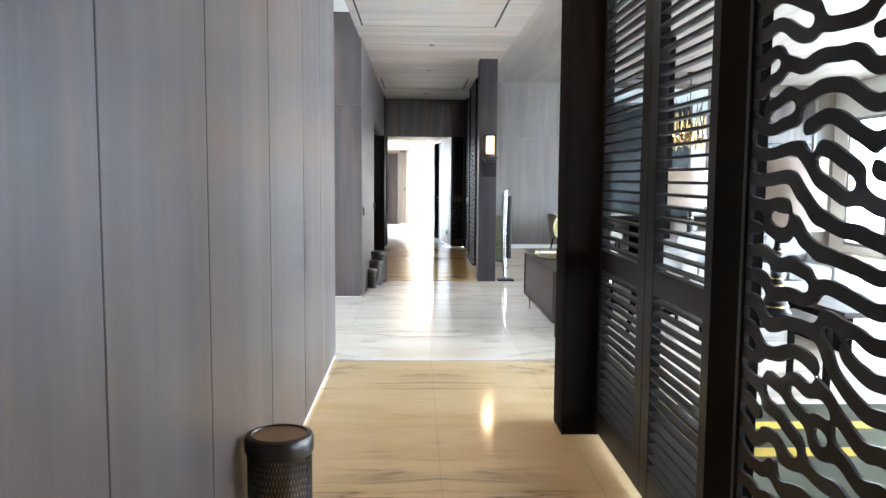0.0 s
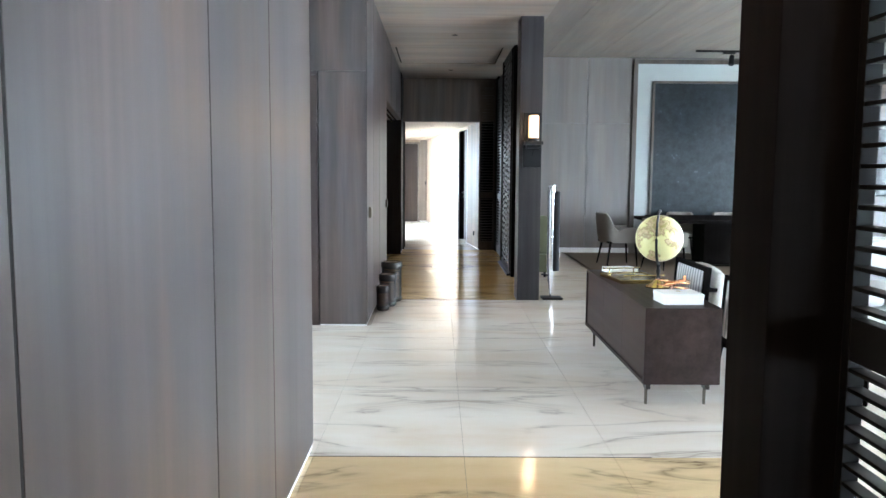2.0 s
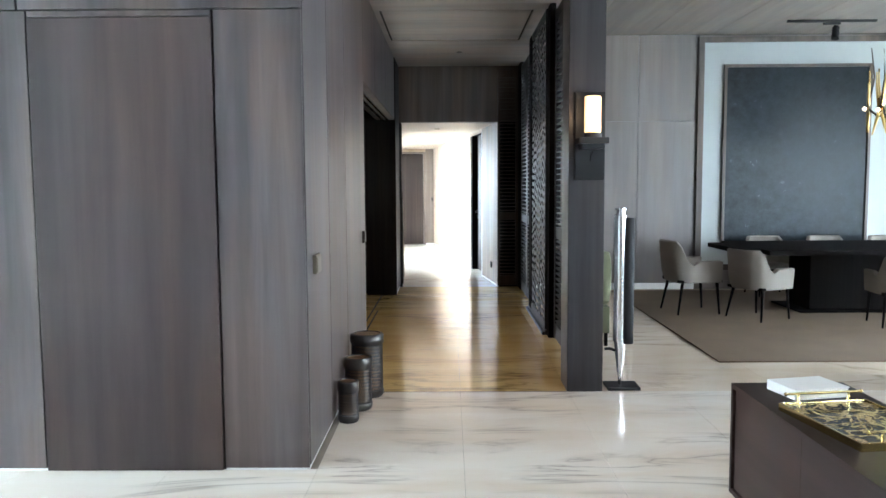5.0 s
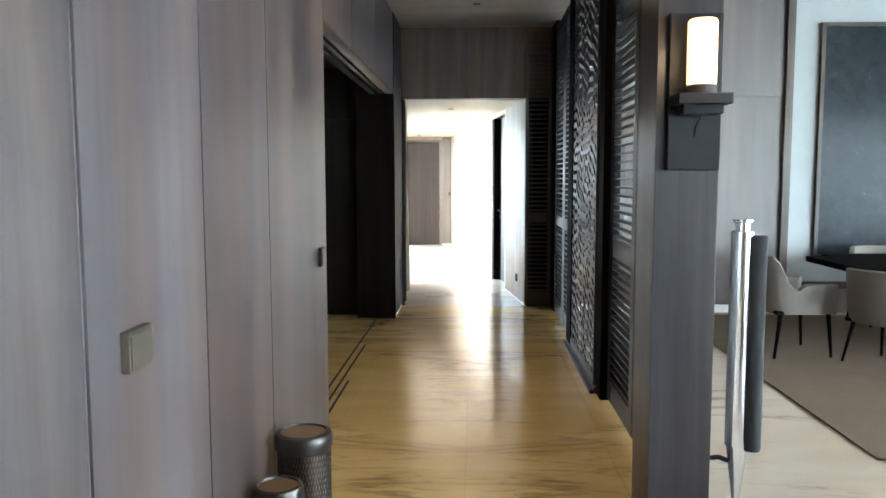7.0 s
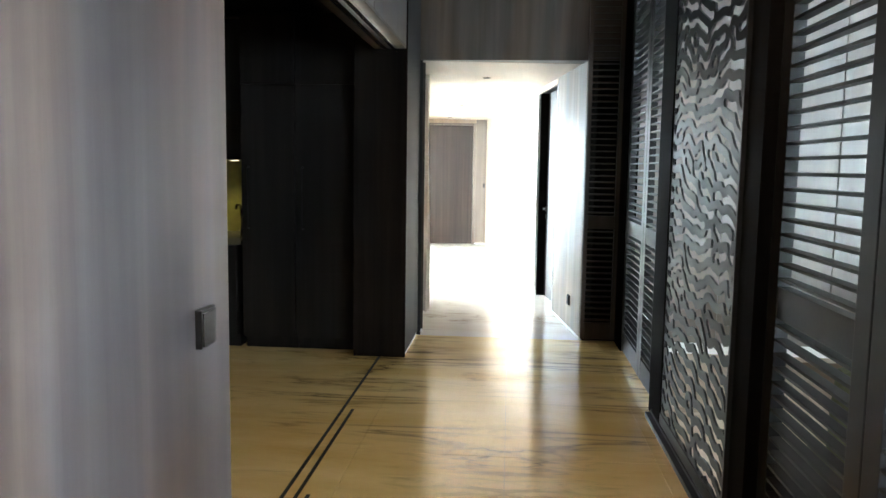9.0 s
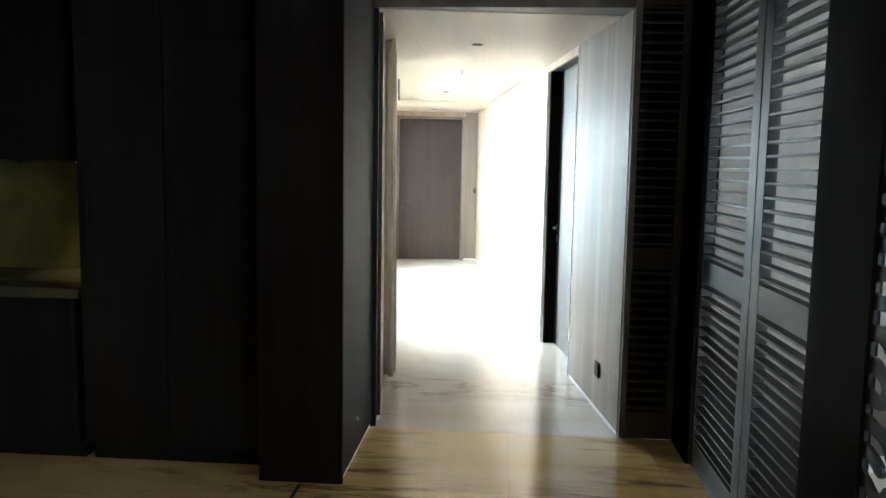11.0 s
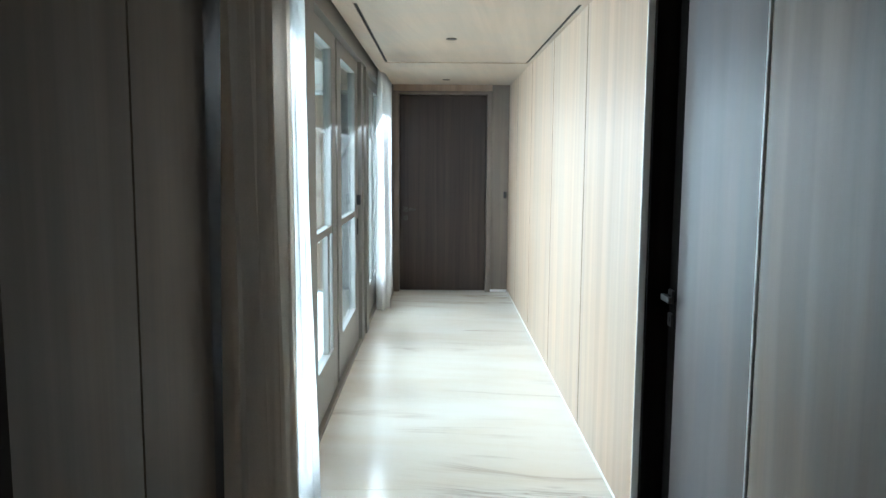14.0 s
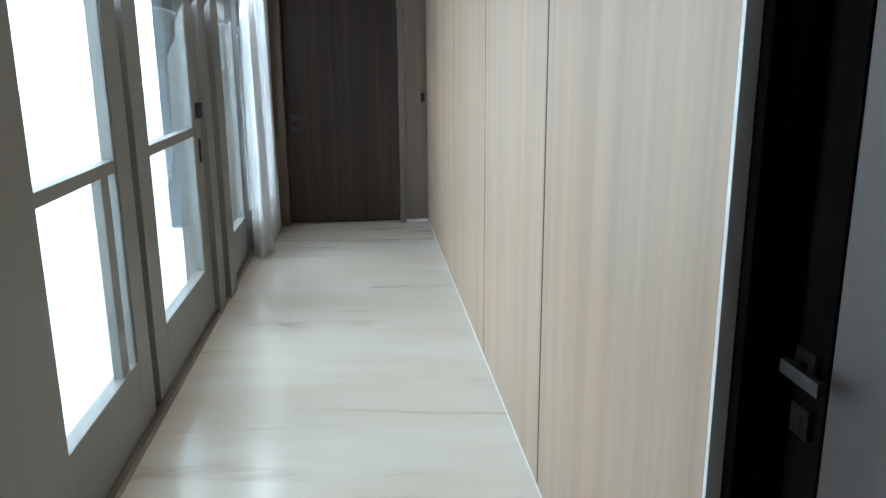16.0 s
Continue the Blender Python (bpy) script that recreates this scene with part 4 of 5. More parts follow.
for x in (SBX0 + 0.05, SBX1 - 0.05):
    for y in (SBY0 + 0.12, SBY1 - 0.14):
        part("leg", tube([(x, y, 0.0), (x, y, SBZ0)], [0.009, 0.012], 10), BRONZE, sideboard, "slim bronze leg", smooth=True)
        part("leg_bracket", blocks(((x - 0.014, y - 0.05, SBZ0 - 0.05), (x + 0.014, y + 0.02, SBZ0)), bevel=0.002), GUNMETAL, sideboard)

book = thing("book", "white hardcover book lying on the sideboard", "book", (1.61, 8.46, SBZ1), 12)
part("cover", blocks(((-0.12, -0.09, 0), (0.12, 0.09, 0.004)), ((-0.12, -0.09, 0.036), (0.12, 0.09, 0.04)), ((-0.12, -0.09, 0.004), (-0.114, 0.09, 0.036)), bevel=0.001), WHITE, book)
part("pages", blocks(((-0.113, -0.086, 0.0042), (0.115, 0.086, 0.0358))), plain("paper", (0.82, 0.79, 0.72), 0.8), book, "cream page block")

tray = thing("tray", "black marble tray with a brass gallery rail", "tray", (1.60, 8.02, SBZ1), 8)
m, n, l, b = material("black_gold_marble")
mv = noise_tex(n, l, mapped(n, l, (6, 6, 6), "object"), 1.5, 6, 0.6, 1.5)
mr = ramp(n, [(0.44, (0.012, 0.012, 0.014)), (0.5, (0.55, 0.42, 0.2)), (0.54, (0.012, 0.012, 0.014))])
l.new(mv.outputs[0], mr.inputs[0])
l.new(mr.outputs[0], b.inputs["Base Color"])
b.inputs["Roughness"].default_value = 0.12
part("plate", blocks(((-0.165, -0.22, 0.012), (0.165, 0.22, 0.022))), m, tray, "black marble with gold veins")
part("frame", blocks(((-0.175, -0.23, 0), (-0.165, 0.23, 0.028)), ((0.165, -0.23, 0), (0.175, 0.23, 0.028)), ((-0.165, -0.23, 0), (0.165, -0.22, 0.028)), ((-0.165, 0.22, 0), (0.165, 0.23, 0.028)), bevel=0.001), BRASS, tray)
for y in (-0.225, 0.225):
    part("handle", tube([(-0.15, y, 0.06), (0.15, y, 0.06)], 0.005, 8), BRASS, tray, smooth=True)
    for x in (-0.1, 0.1):
        part("handle_post", tube([(x, y, 0.02), (x, y, 0.058)], 0.005, 8), BRASS, tray, smooth=True)
    for x in (-0.15, 0.15):
        part("knob", lathe([(0.001, -0.009), (0.009, 0), (0.001, 0.009)], 10, (x, y, 0.06)), BRASS, tray, smooth=True)

m, n, l, b = material("globe_map")
gmap = mapped(n, l, (5, 5, 5), "object")
land = noise_tex(n, l, gmap, 1.1, 6, 0.6, 0.3)
gr = ramp(n, [(0.47, (0.74, 0.70, 0.34)), (0.505, (0.66, 0.62, 0.28)), (0.515, (0.36, 0.26, 0.11)), (0.56, (0.66, 0.52, 0.30)), (0.60, (0.40, 0.36, 0.12)), (0.68, (0.55, 0.30, 0.20))])
gr.color_ramp.interpolation = "LINEAR"
l.new(land.outputs[0], gr.inputs[0])
l.new(gr.outputs[0], b.inputs["Base Color"])
b.inputs["Roughness"].default_value = 0.28
globe = thing("globe", "cream and tan world globe on a brass stand", "globe", (1.68, 7.62, SBZ1), -112)
part("foot", lathe([(0.085, 0), (0.088, 0.008), (0.07, 0.02), (0.045, 0.035), (0.022, 0.05), (0.014, 0.06)], 32), BRASS, globe, "polished brass foot", True)
part("stem", lathe([(0.012, 0.058), (0.018, 0.075), (0.010, 0.09), (0.016, 0.115), (0.010, 0.14), (0.016, 0.165)], 20), BLACK, globe, "turned black stem", True)
bm = bmesh.new()
bmesh.ops.create_uvsphere(bm, u_segments=48, v_segments=28, radius=0.165, matrix=Matrix.Translation((0, 0, 0.35)))
part("ball", bm, m, globe, "map-printed sphere", True)
arc = [(0.186 * math.cos(a), 0, 0.36 + 0.186 * math.sin(a)) for a in [radians(-95 + 8.5 * i) for i in range(23)]]
arm = part("meridian_arm", tube(arc, 0.009, 8), BLACK, globe, "black meridian arm", True)
for z in (0.185, 0.535):
    part("pivot", lathe([(0.012, z - 0.012), (0.014, z), (0.008, z + 0.014)], 12), BLACK, arm, smooth=True)

ORANGE = plain("copper_orange", (0.62, 0.25, 0.10), 0.25, 0.7)
plane = thing("model_plane", "small copper-coloured model aeroplane on a stand", "ornament", (1.70, 7.30, SBZ1), 35)
part("fuselage", tube([(-0.11, 0, 0.075), (-0.09, 0, 0.078), (-0.02, 0, 0.08), (0.08, 0, 0.082), (0.12, 0, 0.085)], [0.004, 0.014, 0.016, 0.008, 0.003], 12), ORANGE, plane, smooth=True)
part("wing", blocks(((-0.04, -0.13, 0.088), (0.0, 0.13, 0.092)), bevel=0.0015), ORANGE, plane)
part("wing", blocks(((-0.045, -0.12, 0.055), (-0.005, 0.12, 0.059)), bevel=0.0015), ORANGE, plane)
part("tail", blocks(((0.09, -0.04, 0.086), (0.115, 0.04, 0.089)), ((0.09, -0.002, 0.086), (0.118, 0.002, 0.12)), bevel=0.001), ORANGE, plane)
part("stand", tube([(-0.02, 0.02, 0.0), (-0.02, 0.0, 0.06)], 0.005, 8), plain("rose_metal", (0.75, 0.5, 0.45), 0.3, 0.6), plane, smooth=True)
part("foot", blocks(((-0.05, -0.03, 0), (0.01, 0.05, 0.006)), bevel=0.002), plain("rose_metal_foot", (0.75, 0.5, 0.45), 0.3, 0.6), plane)

giftbox = thing("box", "white lidded box with a small gold emblem", "box", (1.63, 6.99, SBZ1), 3)
part("body", blocks(((-0.125, -0.105, 0), (0.125, 0.105, 0.045)), bevel=0.002), WHITE, giftbox)
part("lid", blocks(((-0.127, -0.107, 0.0455), (0.127, 0.107, 0.065)), bevel=0.002), WHITE, giftbox)
part("emblem", lathe([(0.016, 0.065), (0.016, 0.0665)], 5, (0.01, 0.03, 0)), plain("gold_print", (0.45, 0.33, 0.12), 0.4, 0.6), giftbox, "small gold printed mark")

# ---- column loudspeaker ----
FABRIC = plain("black_fabric", (0.018, 0.019, 0.021), 0.9, 0, 0.2, 400, 0.6)
ALU = plain("polished_aluminium", (0.75, 0.75, 0.76), 0.14, 1.0, 0.04)
spk = thing("column_speaker", "slim aluminium column loudspeaker on a black foot", "loudspeaker", (1.415, 10.90, 0))
part("foot", blocks(((-0.115, -0.10, 0), (0.115, 0.10, 0.022)), bevel=0.004), BLACK, spk)
part("stem", lathe([(0.008, 0.022), (0.012, 0.06), (0.045, 0.34), (0.045, 0.36)], 24, (-0.015, 0, 0)), ALU, spk, "tapered polished aluminium stem", True)
part("body", lathe([(0.046, 0.34), (0.046, 1.24), (0.040, 1.245)], 28, (-0.02, 0, 0)), ALU, spk, "polished aluminium tube", True)
part("grille", lathe([(0.034, 0.325), (0.038, 0.335), (0.038, 1.215), (0.034, 1.225)], 24, (0.036, -0.022, 0)), FABRIC, spk, "black fabric grille", True)
part("cap", lathe([(0.03, 1.245), (0.03, 1.275), (0.042, 1.282), (0.042, 1.29)], 24, (-0.02, 0, 0)), ALU, spk, smooth=True)
part("cable", tube([(-0.05, 0.0, 0.27), (-0.09, 0.0, 0.285), (-0.125, 0.0, 0.28)], 0.011, 8), BLACK, spk, smooth=True)

# ---- armchairs ----
STRIPE = material("striped_satin")
m, n, l, b = STRIPE
wv = n.new("ShaderNodeTexWave")
wv.bands_direction = "Y"
wv.inputs["Scale"].default_value, wv.inputs["Distortion"].default_value = 5.5, 0.6
l.new(mapped(n, l, (1, 1, 1), "object").outputs[0], wv.inputs[0])
wr = ramp(n, [(0.15, (0.30, 0.32, 0.34)), (0.45, (0.62, 0.64, 0.66)), (0.8, (0.76, 0.77, 0.78))])
l.new(wv.outputs[0], wr.inputs[0])
l.new(wr.outputs[0], b.inputs["Base Color"])
b.inputs["Roughness"].default_value = 0.45
STRIPE = m
LINEN = plain("pale_linen", (0.66, 0.64, 0.60), 0.9, 0, 0.06, 350, 0.6)


def cushion(lo, hi, puff=0.02, turn=None):
    """A soft block with rounded edges and a slightly domed face."""
    bm = blocks((lo, hi))
    bmesh.ops.subdivide_edges(bm, edges=bm.edges[:], cuts=5, use_grid_fill=True)
    c = [(a + b) / 2 for a, b in zip(lo, hi)]
    h = [abs(b - a) / 2 for a, b in zip(lo, hi)]
    for v in bm.verts:
        q = [(v.co[i] - c[i]) / h[i] for i in range(3)]
        for i in range(3):
            j, k = (i + 1) % 3, (i + 2) % 3
            v.co[i] += q[i] * puff * ((1 - q[j] ** 2) * (1 - q[k] ** 2)) - q[i] * puff * 0.8 * (q[j] ** 4 + q[k] ** 4) * 0.5
    if turn is not None:
        bmesh.ops.transform(bm, matrix=turn, verts=bm.verts)
    return bm


def armchair(y0):
    t = thing("armchair", "black wood framed armchair with striped satin back", "armchair", (2.10, y0, 0), 0, "armchairs behind the sideboard")
    w = 0.73
    lean = Matrix.Translation((0, 0, 0.26)) @ Matrix.Rotation(radians(4), 4, "Y") @ Matrix.Translation((0, 0, -0.26))
    part("back_frame", blocks(((0, 0, 0.26), (0.05, 0.034, 0.73)), ((0, w - 0.034, 0.26), (0.05, w, 0.73)), ((0.001, 0.034, 0.696), (0.049, w - 0.034, 0.73)), ((0.001, 0.034, 0.26), (0.049, w - 0.034, 0.295)), bevel=0.004, turn=lean), BLACKWOOD, t)
    part("back_panel", cushion((0.006, 0.035, 0.296), (0.06, w - 0.035, 0.695), 0.006, lean), STRIPE, t, "silver striped satin panel", True)
    part("back_cushion", cushion((0.062, 0.03, 0.40), (0.20, w - 0.03, 0.70), 0.03, lean), LINEN, t, "pale linen back cushion", True)
    part("seat", cushion((0.06, 0.03, 0.27), (0.70, w - 0.03, 0.43), 0.025), LINEN, t, "pale linen seat cushion", True)
    part("seat_frame", blocks(((0.03, 0.01, 0.22), (0.70, w - 0.01, 0.268)), bevel=0.004), BLACKWOOD, t)
    for y in (0.0, w - 0.05):
        part("leg", tube([(-0.02, y + 0.025, 0.0), (0.02, y + 0.025, 0.27)], [0.018, 0.027], 4), BLACKWOOD, t)
        part("leg", tube([(0.68, y + 0.025, 0.0), (0.67, y + 0.025, 0.25)], [0.016, 0.025], 4), BLACKWOOD, t)
        part("armrest", blocks(((0.03, y + 0.005, 0.54), (0.55, y + 0.045, 0.57)), ((0.52, y + 0.005, 0.27), (0.55, y + 0.045, 0.54)), bevel=0.004), BLACKWOOD, t)
    return t


armchair(6.83)
armchair(7.95)

# ---- side tables with turned lamps ----
SHADE = plain("taupe_lampshade", (0.46, 0.385, 0.325), 0.9, 0, 0.04, 300, 0.4)


def lamp_table(x, y, top):
    t = thing("side_table", "dark wood side table", "side table", (x, y, 0), 0, "lamp tables")
    part("top", blocks(((-0.3, -0.3, top - 0.035), (0.3, 0.3, top)), bevel=0.005), WALNUT, t)
    for sx in (-0.26, 0.26):
        for sy in (-0.26, 0.26):
            part("leg", blocks(((sx - 0.02, sy - 0.02, 0), (sx + 0.02, sy + 0.02, top - 0.036)), bevel=0.003), BLACKWOOD, t)
    lamp = thing("table_lamp", "black and gold turned table lamp with a taupe drum shade", "table lamp", (x, y, top), 0, "turned table lamps")
    h = 1.10 - top
    prof = [(0.11, 0), (0.115, 0.02), (0.09, 0.05), (0.075, 0.12), (0.05, 0.2), (0.062, 0.23), (0.038, 0.27), (0.045, 0.36), (0.03, 0.42), (0.04, 0.45), (0.022, 0.5), (0.02, h)]
    part("base", lathe(prof, 28), BLACK, lamp, "turned gloss black column", True)
    for r, z in ((0.092, 0.06), (0.066, 0.215), (0.05, 0.26), (0.042, 0.40), (0.042, 0.455)):
        part("ring", lathe([(r - 0.006, z), (r + 0.004, z + 0.006), (r + 0.004, z + 0.014), (r - 0.006, z + 0.02)], 24), BRASS, lamp, "gold ring", True)
    part("shade", lathe([(0.30, h + 0.02), (0.30, h + 0.52), (0.294, h + 0.52), (0.294, h + 0.02), (0.30, h + 0.02)], 40), SHADE, lamp, "taupe fabric drum shade", True)
    part("spider", tube([(-0.29, 0, h + 0.5), (0.29, 0, h + 0.5)], 0.004, 6), BRASS, lamp)
    part("rod", tube([(0, 0, h - 0.01), (0, 0, h + 0.53)], 0.006, 8), BRASS, lamp)


lamp_table(3.78, 10.04, 0.50)
lamp_table(2.70, 5.25, 0.50)

# ---- living room ----
GREY_CLOTH = plain("light_grey_cloth", (0.52, 0.53, 0.54), 0.9, 0, 0.06, 350, 0.6)


def sofa(x, y, turn, length):
    t = thing("sofa", "light grey upholstered sofa", "sofa", (x, y, 0), turn, "living room sofas")
    part("base", cushion((-length / 2, -0.45, 0.12), (length / 2, 0.45, 0.30), 0.01), GREY_CLOTH, t, smooth=True)
    n = 3
    for i in range(n):
        a = -length / 2 + 0.2 + i * (length - 0.4) / n
        part("seat_cushion", cushion((a + 0.01, -0.45, 0.305), (a + (length - 0.4) / n - 0.01, 0.22, 0.46), 0.02), GREY_CLOTH, t, smooth=True)
        part("back_cushion", cushion((a + 0.01, 0.16, 0.465), (a + (length - 0.4) / n - 0.01, 0.36, 0.80), 0.03), GREY_CLOTH, t, smooth=True)
    part("backrest", cushion((-length / 2, 0.361, 0.30), (length / 2, 0.46, 0.72), 0.01), GREY_CLOTH, t, smooth=True)
    for s in (-1, 1):
        part("armrest", cushion((s * length / 2 - s * 0.19, -0.45, 0.30), (s * length / 2, 0.36, 0.60), 0.015), GREY_CLOTH, t, smooth=True)
        for yy in (-0.38, 0.38):
            part("leg", blocks(((s * (length / 2 - 0.1) - 0.02, yy - 0.02, 0), (s * (length / 2 - 0.1) + 0.02, yy + 0.02, 0.122)), bevel=0.003), BLACKWOOD, t)


sofa(5.9, 6.6, -90, 2.6)
sofa(4.2, 9.1, 0, 2.0)
coffee = thing("coffee_table", "low dark wood coffee table", "coffee table", (4.3, 6.7, 0))
part("top", blocks(((-0.6, -0.6, 0.32), (0.6, 0.6, 0.37)), bevel=0.006), WALNUT, coffee)
for sx in (-0.5, 0.5):
    part("leg", blocks(((sx - 0.04, -0.5, 0), (sx + 0.04, 0.5, 0.319)), bevel=0.004), BLACKWOOD, coffee)
OLIVE = plain("olive_carpet", (0.055, 0.06, 0.03), 0.95, 0, 0.2, 250, 0.8)
YELLOW = plain("yellow_wool", (0.55, 0.40, 0.05), 0.95, 0, 0.12, 250, 0.8)
rug = thing("rug", "dark olive rug with yellow stripes", "rug", (0, 0, 0))
part("rug_field", blocks(((1.75, 1.6, 0.001), (4.2, 4.7, 0.012)), bevel=0.003), OLIVE, rug)
for y in (2.1, 2.9, 3.75, 4.2):
    part("stripe", blocks(((1.9, y, 0.0121), (4.1, y + 0.13, 0.0145))), YELLOW, rug, "yellow woven stripe")

# ---- living room windows ----


def tall_window(y0, y1):
    t = thing("window", "tall grey-framed window with clear panes", "window", kind="structure")
    part("frame", blocks(((9.02, y0, 0.15), (9.1, y0 + 0.07, 2.75)), ((9.02, y1 - 0.07, 0.15), (9.1, y1, 2.75)), ((9.022, y0 + 0.07, 0.15), (9.098, y1 - 0.07, 0.22)), ((9.022, y0 + 0.07, 2.68), (9.098, y1 - 0.07, 2.75)), ((9.022, y0 + 0.07, 1.0), (9.098, y1 - 0.07, 1.06))), GREYFRAME, t)
    part("pane", blocks(((9.05, y0 + 0.06, 0.2), (9.06, y1 - 0.06, 2.70))), GLASS, t).visible_shadow = False


for k in range(9):
    tall_window(-2.6 + k * 1.4667, -2.6 + (k + 1) * 1.4667)
for k in range(3):
    tall_window(11.3 + k * 1.4333, 11.3 + (k + 1) * 1.4333)
for k in range(2):
    t = thing("window", "tall grey-framed window of the side room", "window", kind="structure")
    y0 = 6.0 + k * 1.55
    part("frame", blocks(((-7.1, y0, 0.1), (-7.02, y0 + 0.07, 2.9)), ((-7.1, y0 + 1.48, 0.1), (-7.02, y0 + 1.55, 2.9)), ((-7.1, y0 + 0.07, 0.1), (-7.02, y0 + 1.48, 0.17)), ((-7.1, y0 + 0.07, 2.83), (-7.02, y0 + 1.48, 2.9))), GREYFRAME, t)
    part("pane", blocks(((-7.065, y0 + 0.06, 0.15), (-7.055, y0 + 1.49, 2.85))), GLASS, t).visible_shadow = False

# ---- dining area ----
RUGBROWN = plain("brown_carpet", (0.145, 0.098, 0.058), 0.95, 0, 0.1, 300, 0.8)
solid("rug", blocks(((2.38, 11.65, 0.001), (7.4, 15.9, 0.012)), bevel=0.004), RUGBROWN, "plain brown rug under the dining table", "rug")

art = thing("wall_art", "large slate-blue board on a white mount in a dark frame", "artwork")
m, n, l, b = material("slate_board")
v = mapped(n, l, (1, 1, 1))
spots, cloud = noise_tex(n, l, v, 9.0, 6, 0.7), noise_tex(n, l, v, 1.2, 3)
sr = ramp(n, [(0.35, (0.007, 0.010, 0.013)), (0.66, (0.016, 0.022, 0.027)), (0.74, (0.08, 0.10, 0.11))])
l.new(spots.outputs[0], sr.inputs[0])
l.new(sr.outputs[0], b.inputs["Base Color"])
g = n.new("ShaderNodeMapRange")
g.inputs[3].default_value, g.inputs[4].default_value = 0.24, 0.36
l.new(cloud.outputs[0], g.inputs[0])
l.new(g.outputs[0], b.inputs["Roughness"])
bump(n, l, b, spots.outputs[0], 0.15)
b.inputs["Specular IOR Level"].default_value = 0.13
part("mount", blocks(((3.64, 16.075, 0.35), (6.23, 16.124, 3.36))), MOUNT, art, "pale mount")
part("frame", blocks(((3.56, 16.05, 0.27), (3.639, 16.124, 3.435)), ((6.231, 16.05, 0.27), (6.31, 16.124, 3.435)), ((3.639, 16.052, 3.361), (6.231, 16.124, 3.435)), ((3.639, 16.052, 0.27), (6.231, 16.124, 0.349)), bevel=0.004), PANEL_DARK, art, "dark wood outer frame")
part("inner_frame", blocks(((3.905, 16.03, 0.6), (3.945, 16.074, 3.065)), ((5.86, 16.03, 0.6), (5.90, 16.074, 3.065)), ((3.945, 16.032, 3.025), (5.86, 16.074, 3.065)), ((3.945, 16.032, 0.6), (5.86, 16.074, 0.64)), bevel=0.003), PANEL_DARK, art)
part("board", blocks(((3.946, 16.05, 0.641), (5.859, 16.073, 3.024))), m, art, "slate-blue speckled board")

niche = thing("wall_panel", "tall white panel in a grey-green frame", "wall panel")
part("frame", blocks(((7.05, 16.06, 0.25), (7.12, 16.124, 3.3)), ((8.53, 16.06, 0.25), (8.6, 16.124, 3.3)), ((7.12, 16.062, 3.23), (8.53, 16.124, 3.3)), ((7.12, 16.062, 0.25), (8.53, 16.124, 0.32)), bevel=0.004), GREYFRAME, niche)
part("panel", blocks(((7.121, 16.10, 0.321), (8.529, 16.12, 3.229))), PANEL, niche)
tv = thing("television", "black flat television on the panelled wall", "television")
part("body", blocks(((7.2, 16.045, 1.05), (8.45, 16.0995, 2.25)), bevel=0.006), BLACK, tv)
part("screen", blocks(((7.215, 16.041, 1.07), (8.435, 16.0449, 2.235))), plain("dark_screen", (0.01, 0.011, 0.013), 0.12, 0, 0.05, 40, 0), tv, "glossy dark screen")

table = thing("dining_table", "dark wood dining table with a wide pedestal", "dining table", (4.80, 14.4, 0))
bm = blocks(((-1.45, -0.75, 0.69), (1.45, 0.75, 0.74)))
bmesh.ops.bevel(bm, geom=[e for e in bm.edges if abs(e.verts[0].co.z - e.verts[1].co.z) > 0.01], offset=0.25, segments=6, affect="EDGES")
part("tabletop", bm, BLACKWOOD, table)
part("pedestal", blocks(((-0.55, -0.28, 0.03), (0.55, 0.28, 0.689)), bevel=0.02), BLACKWOOD, table)
part("foot", blocks(((-0.7, -0.4, 0.012), (0.7, 0.4, 0.0295)), bevel=0.004), BLACKWOOD, table)

CHAIRCLOTH = plain("pale_grey_upholstery", (0.185, 0.165, 0.142), 0.85, 0, 0.06, 350, 0.5)


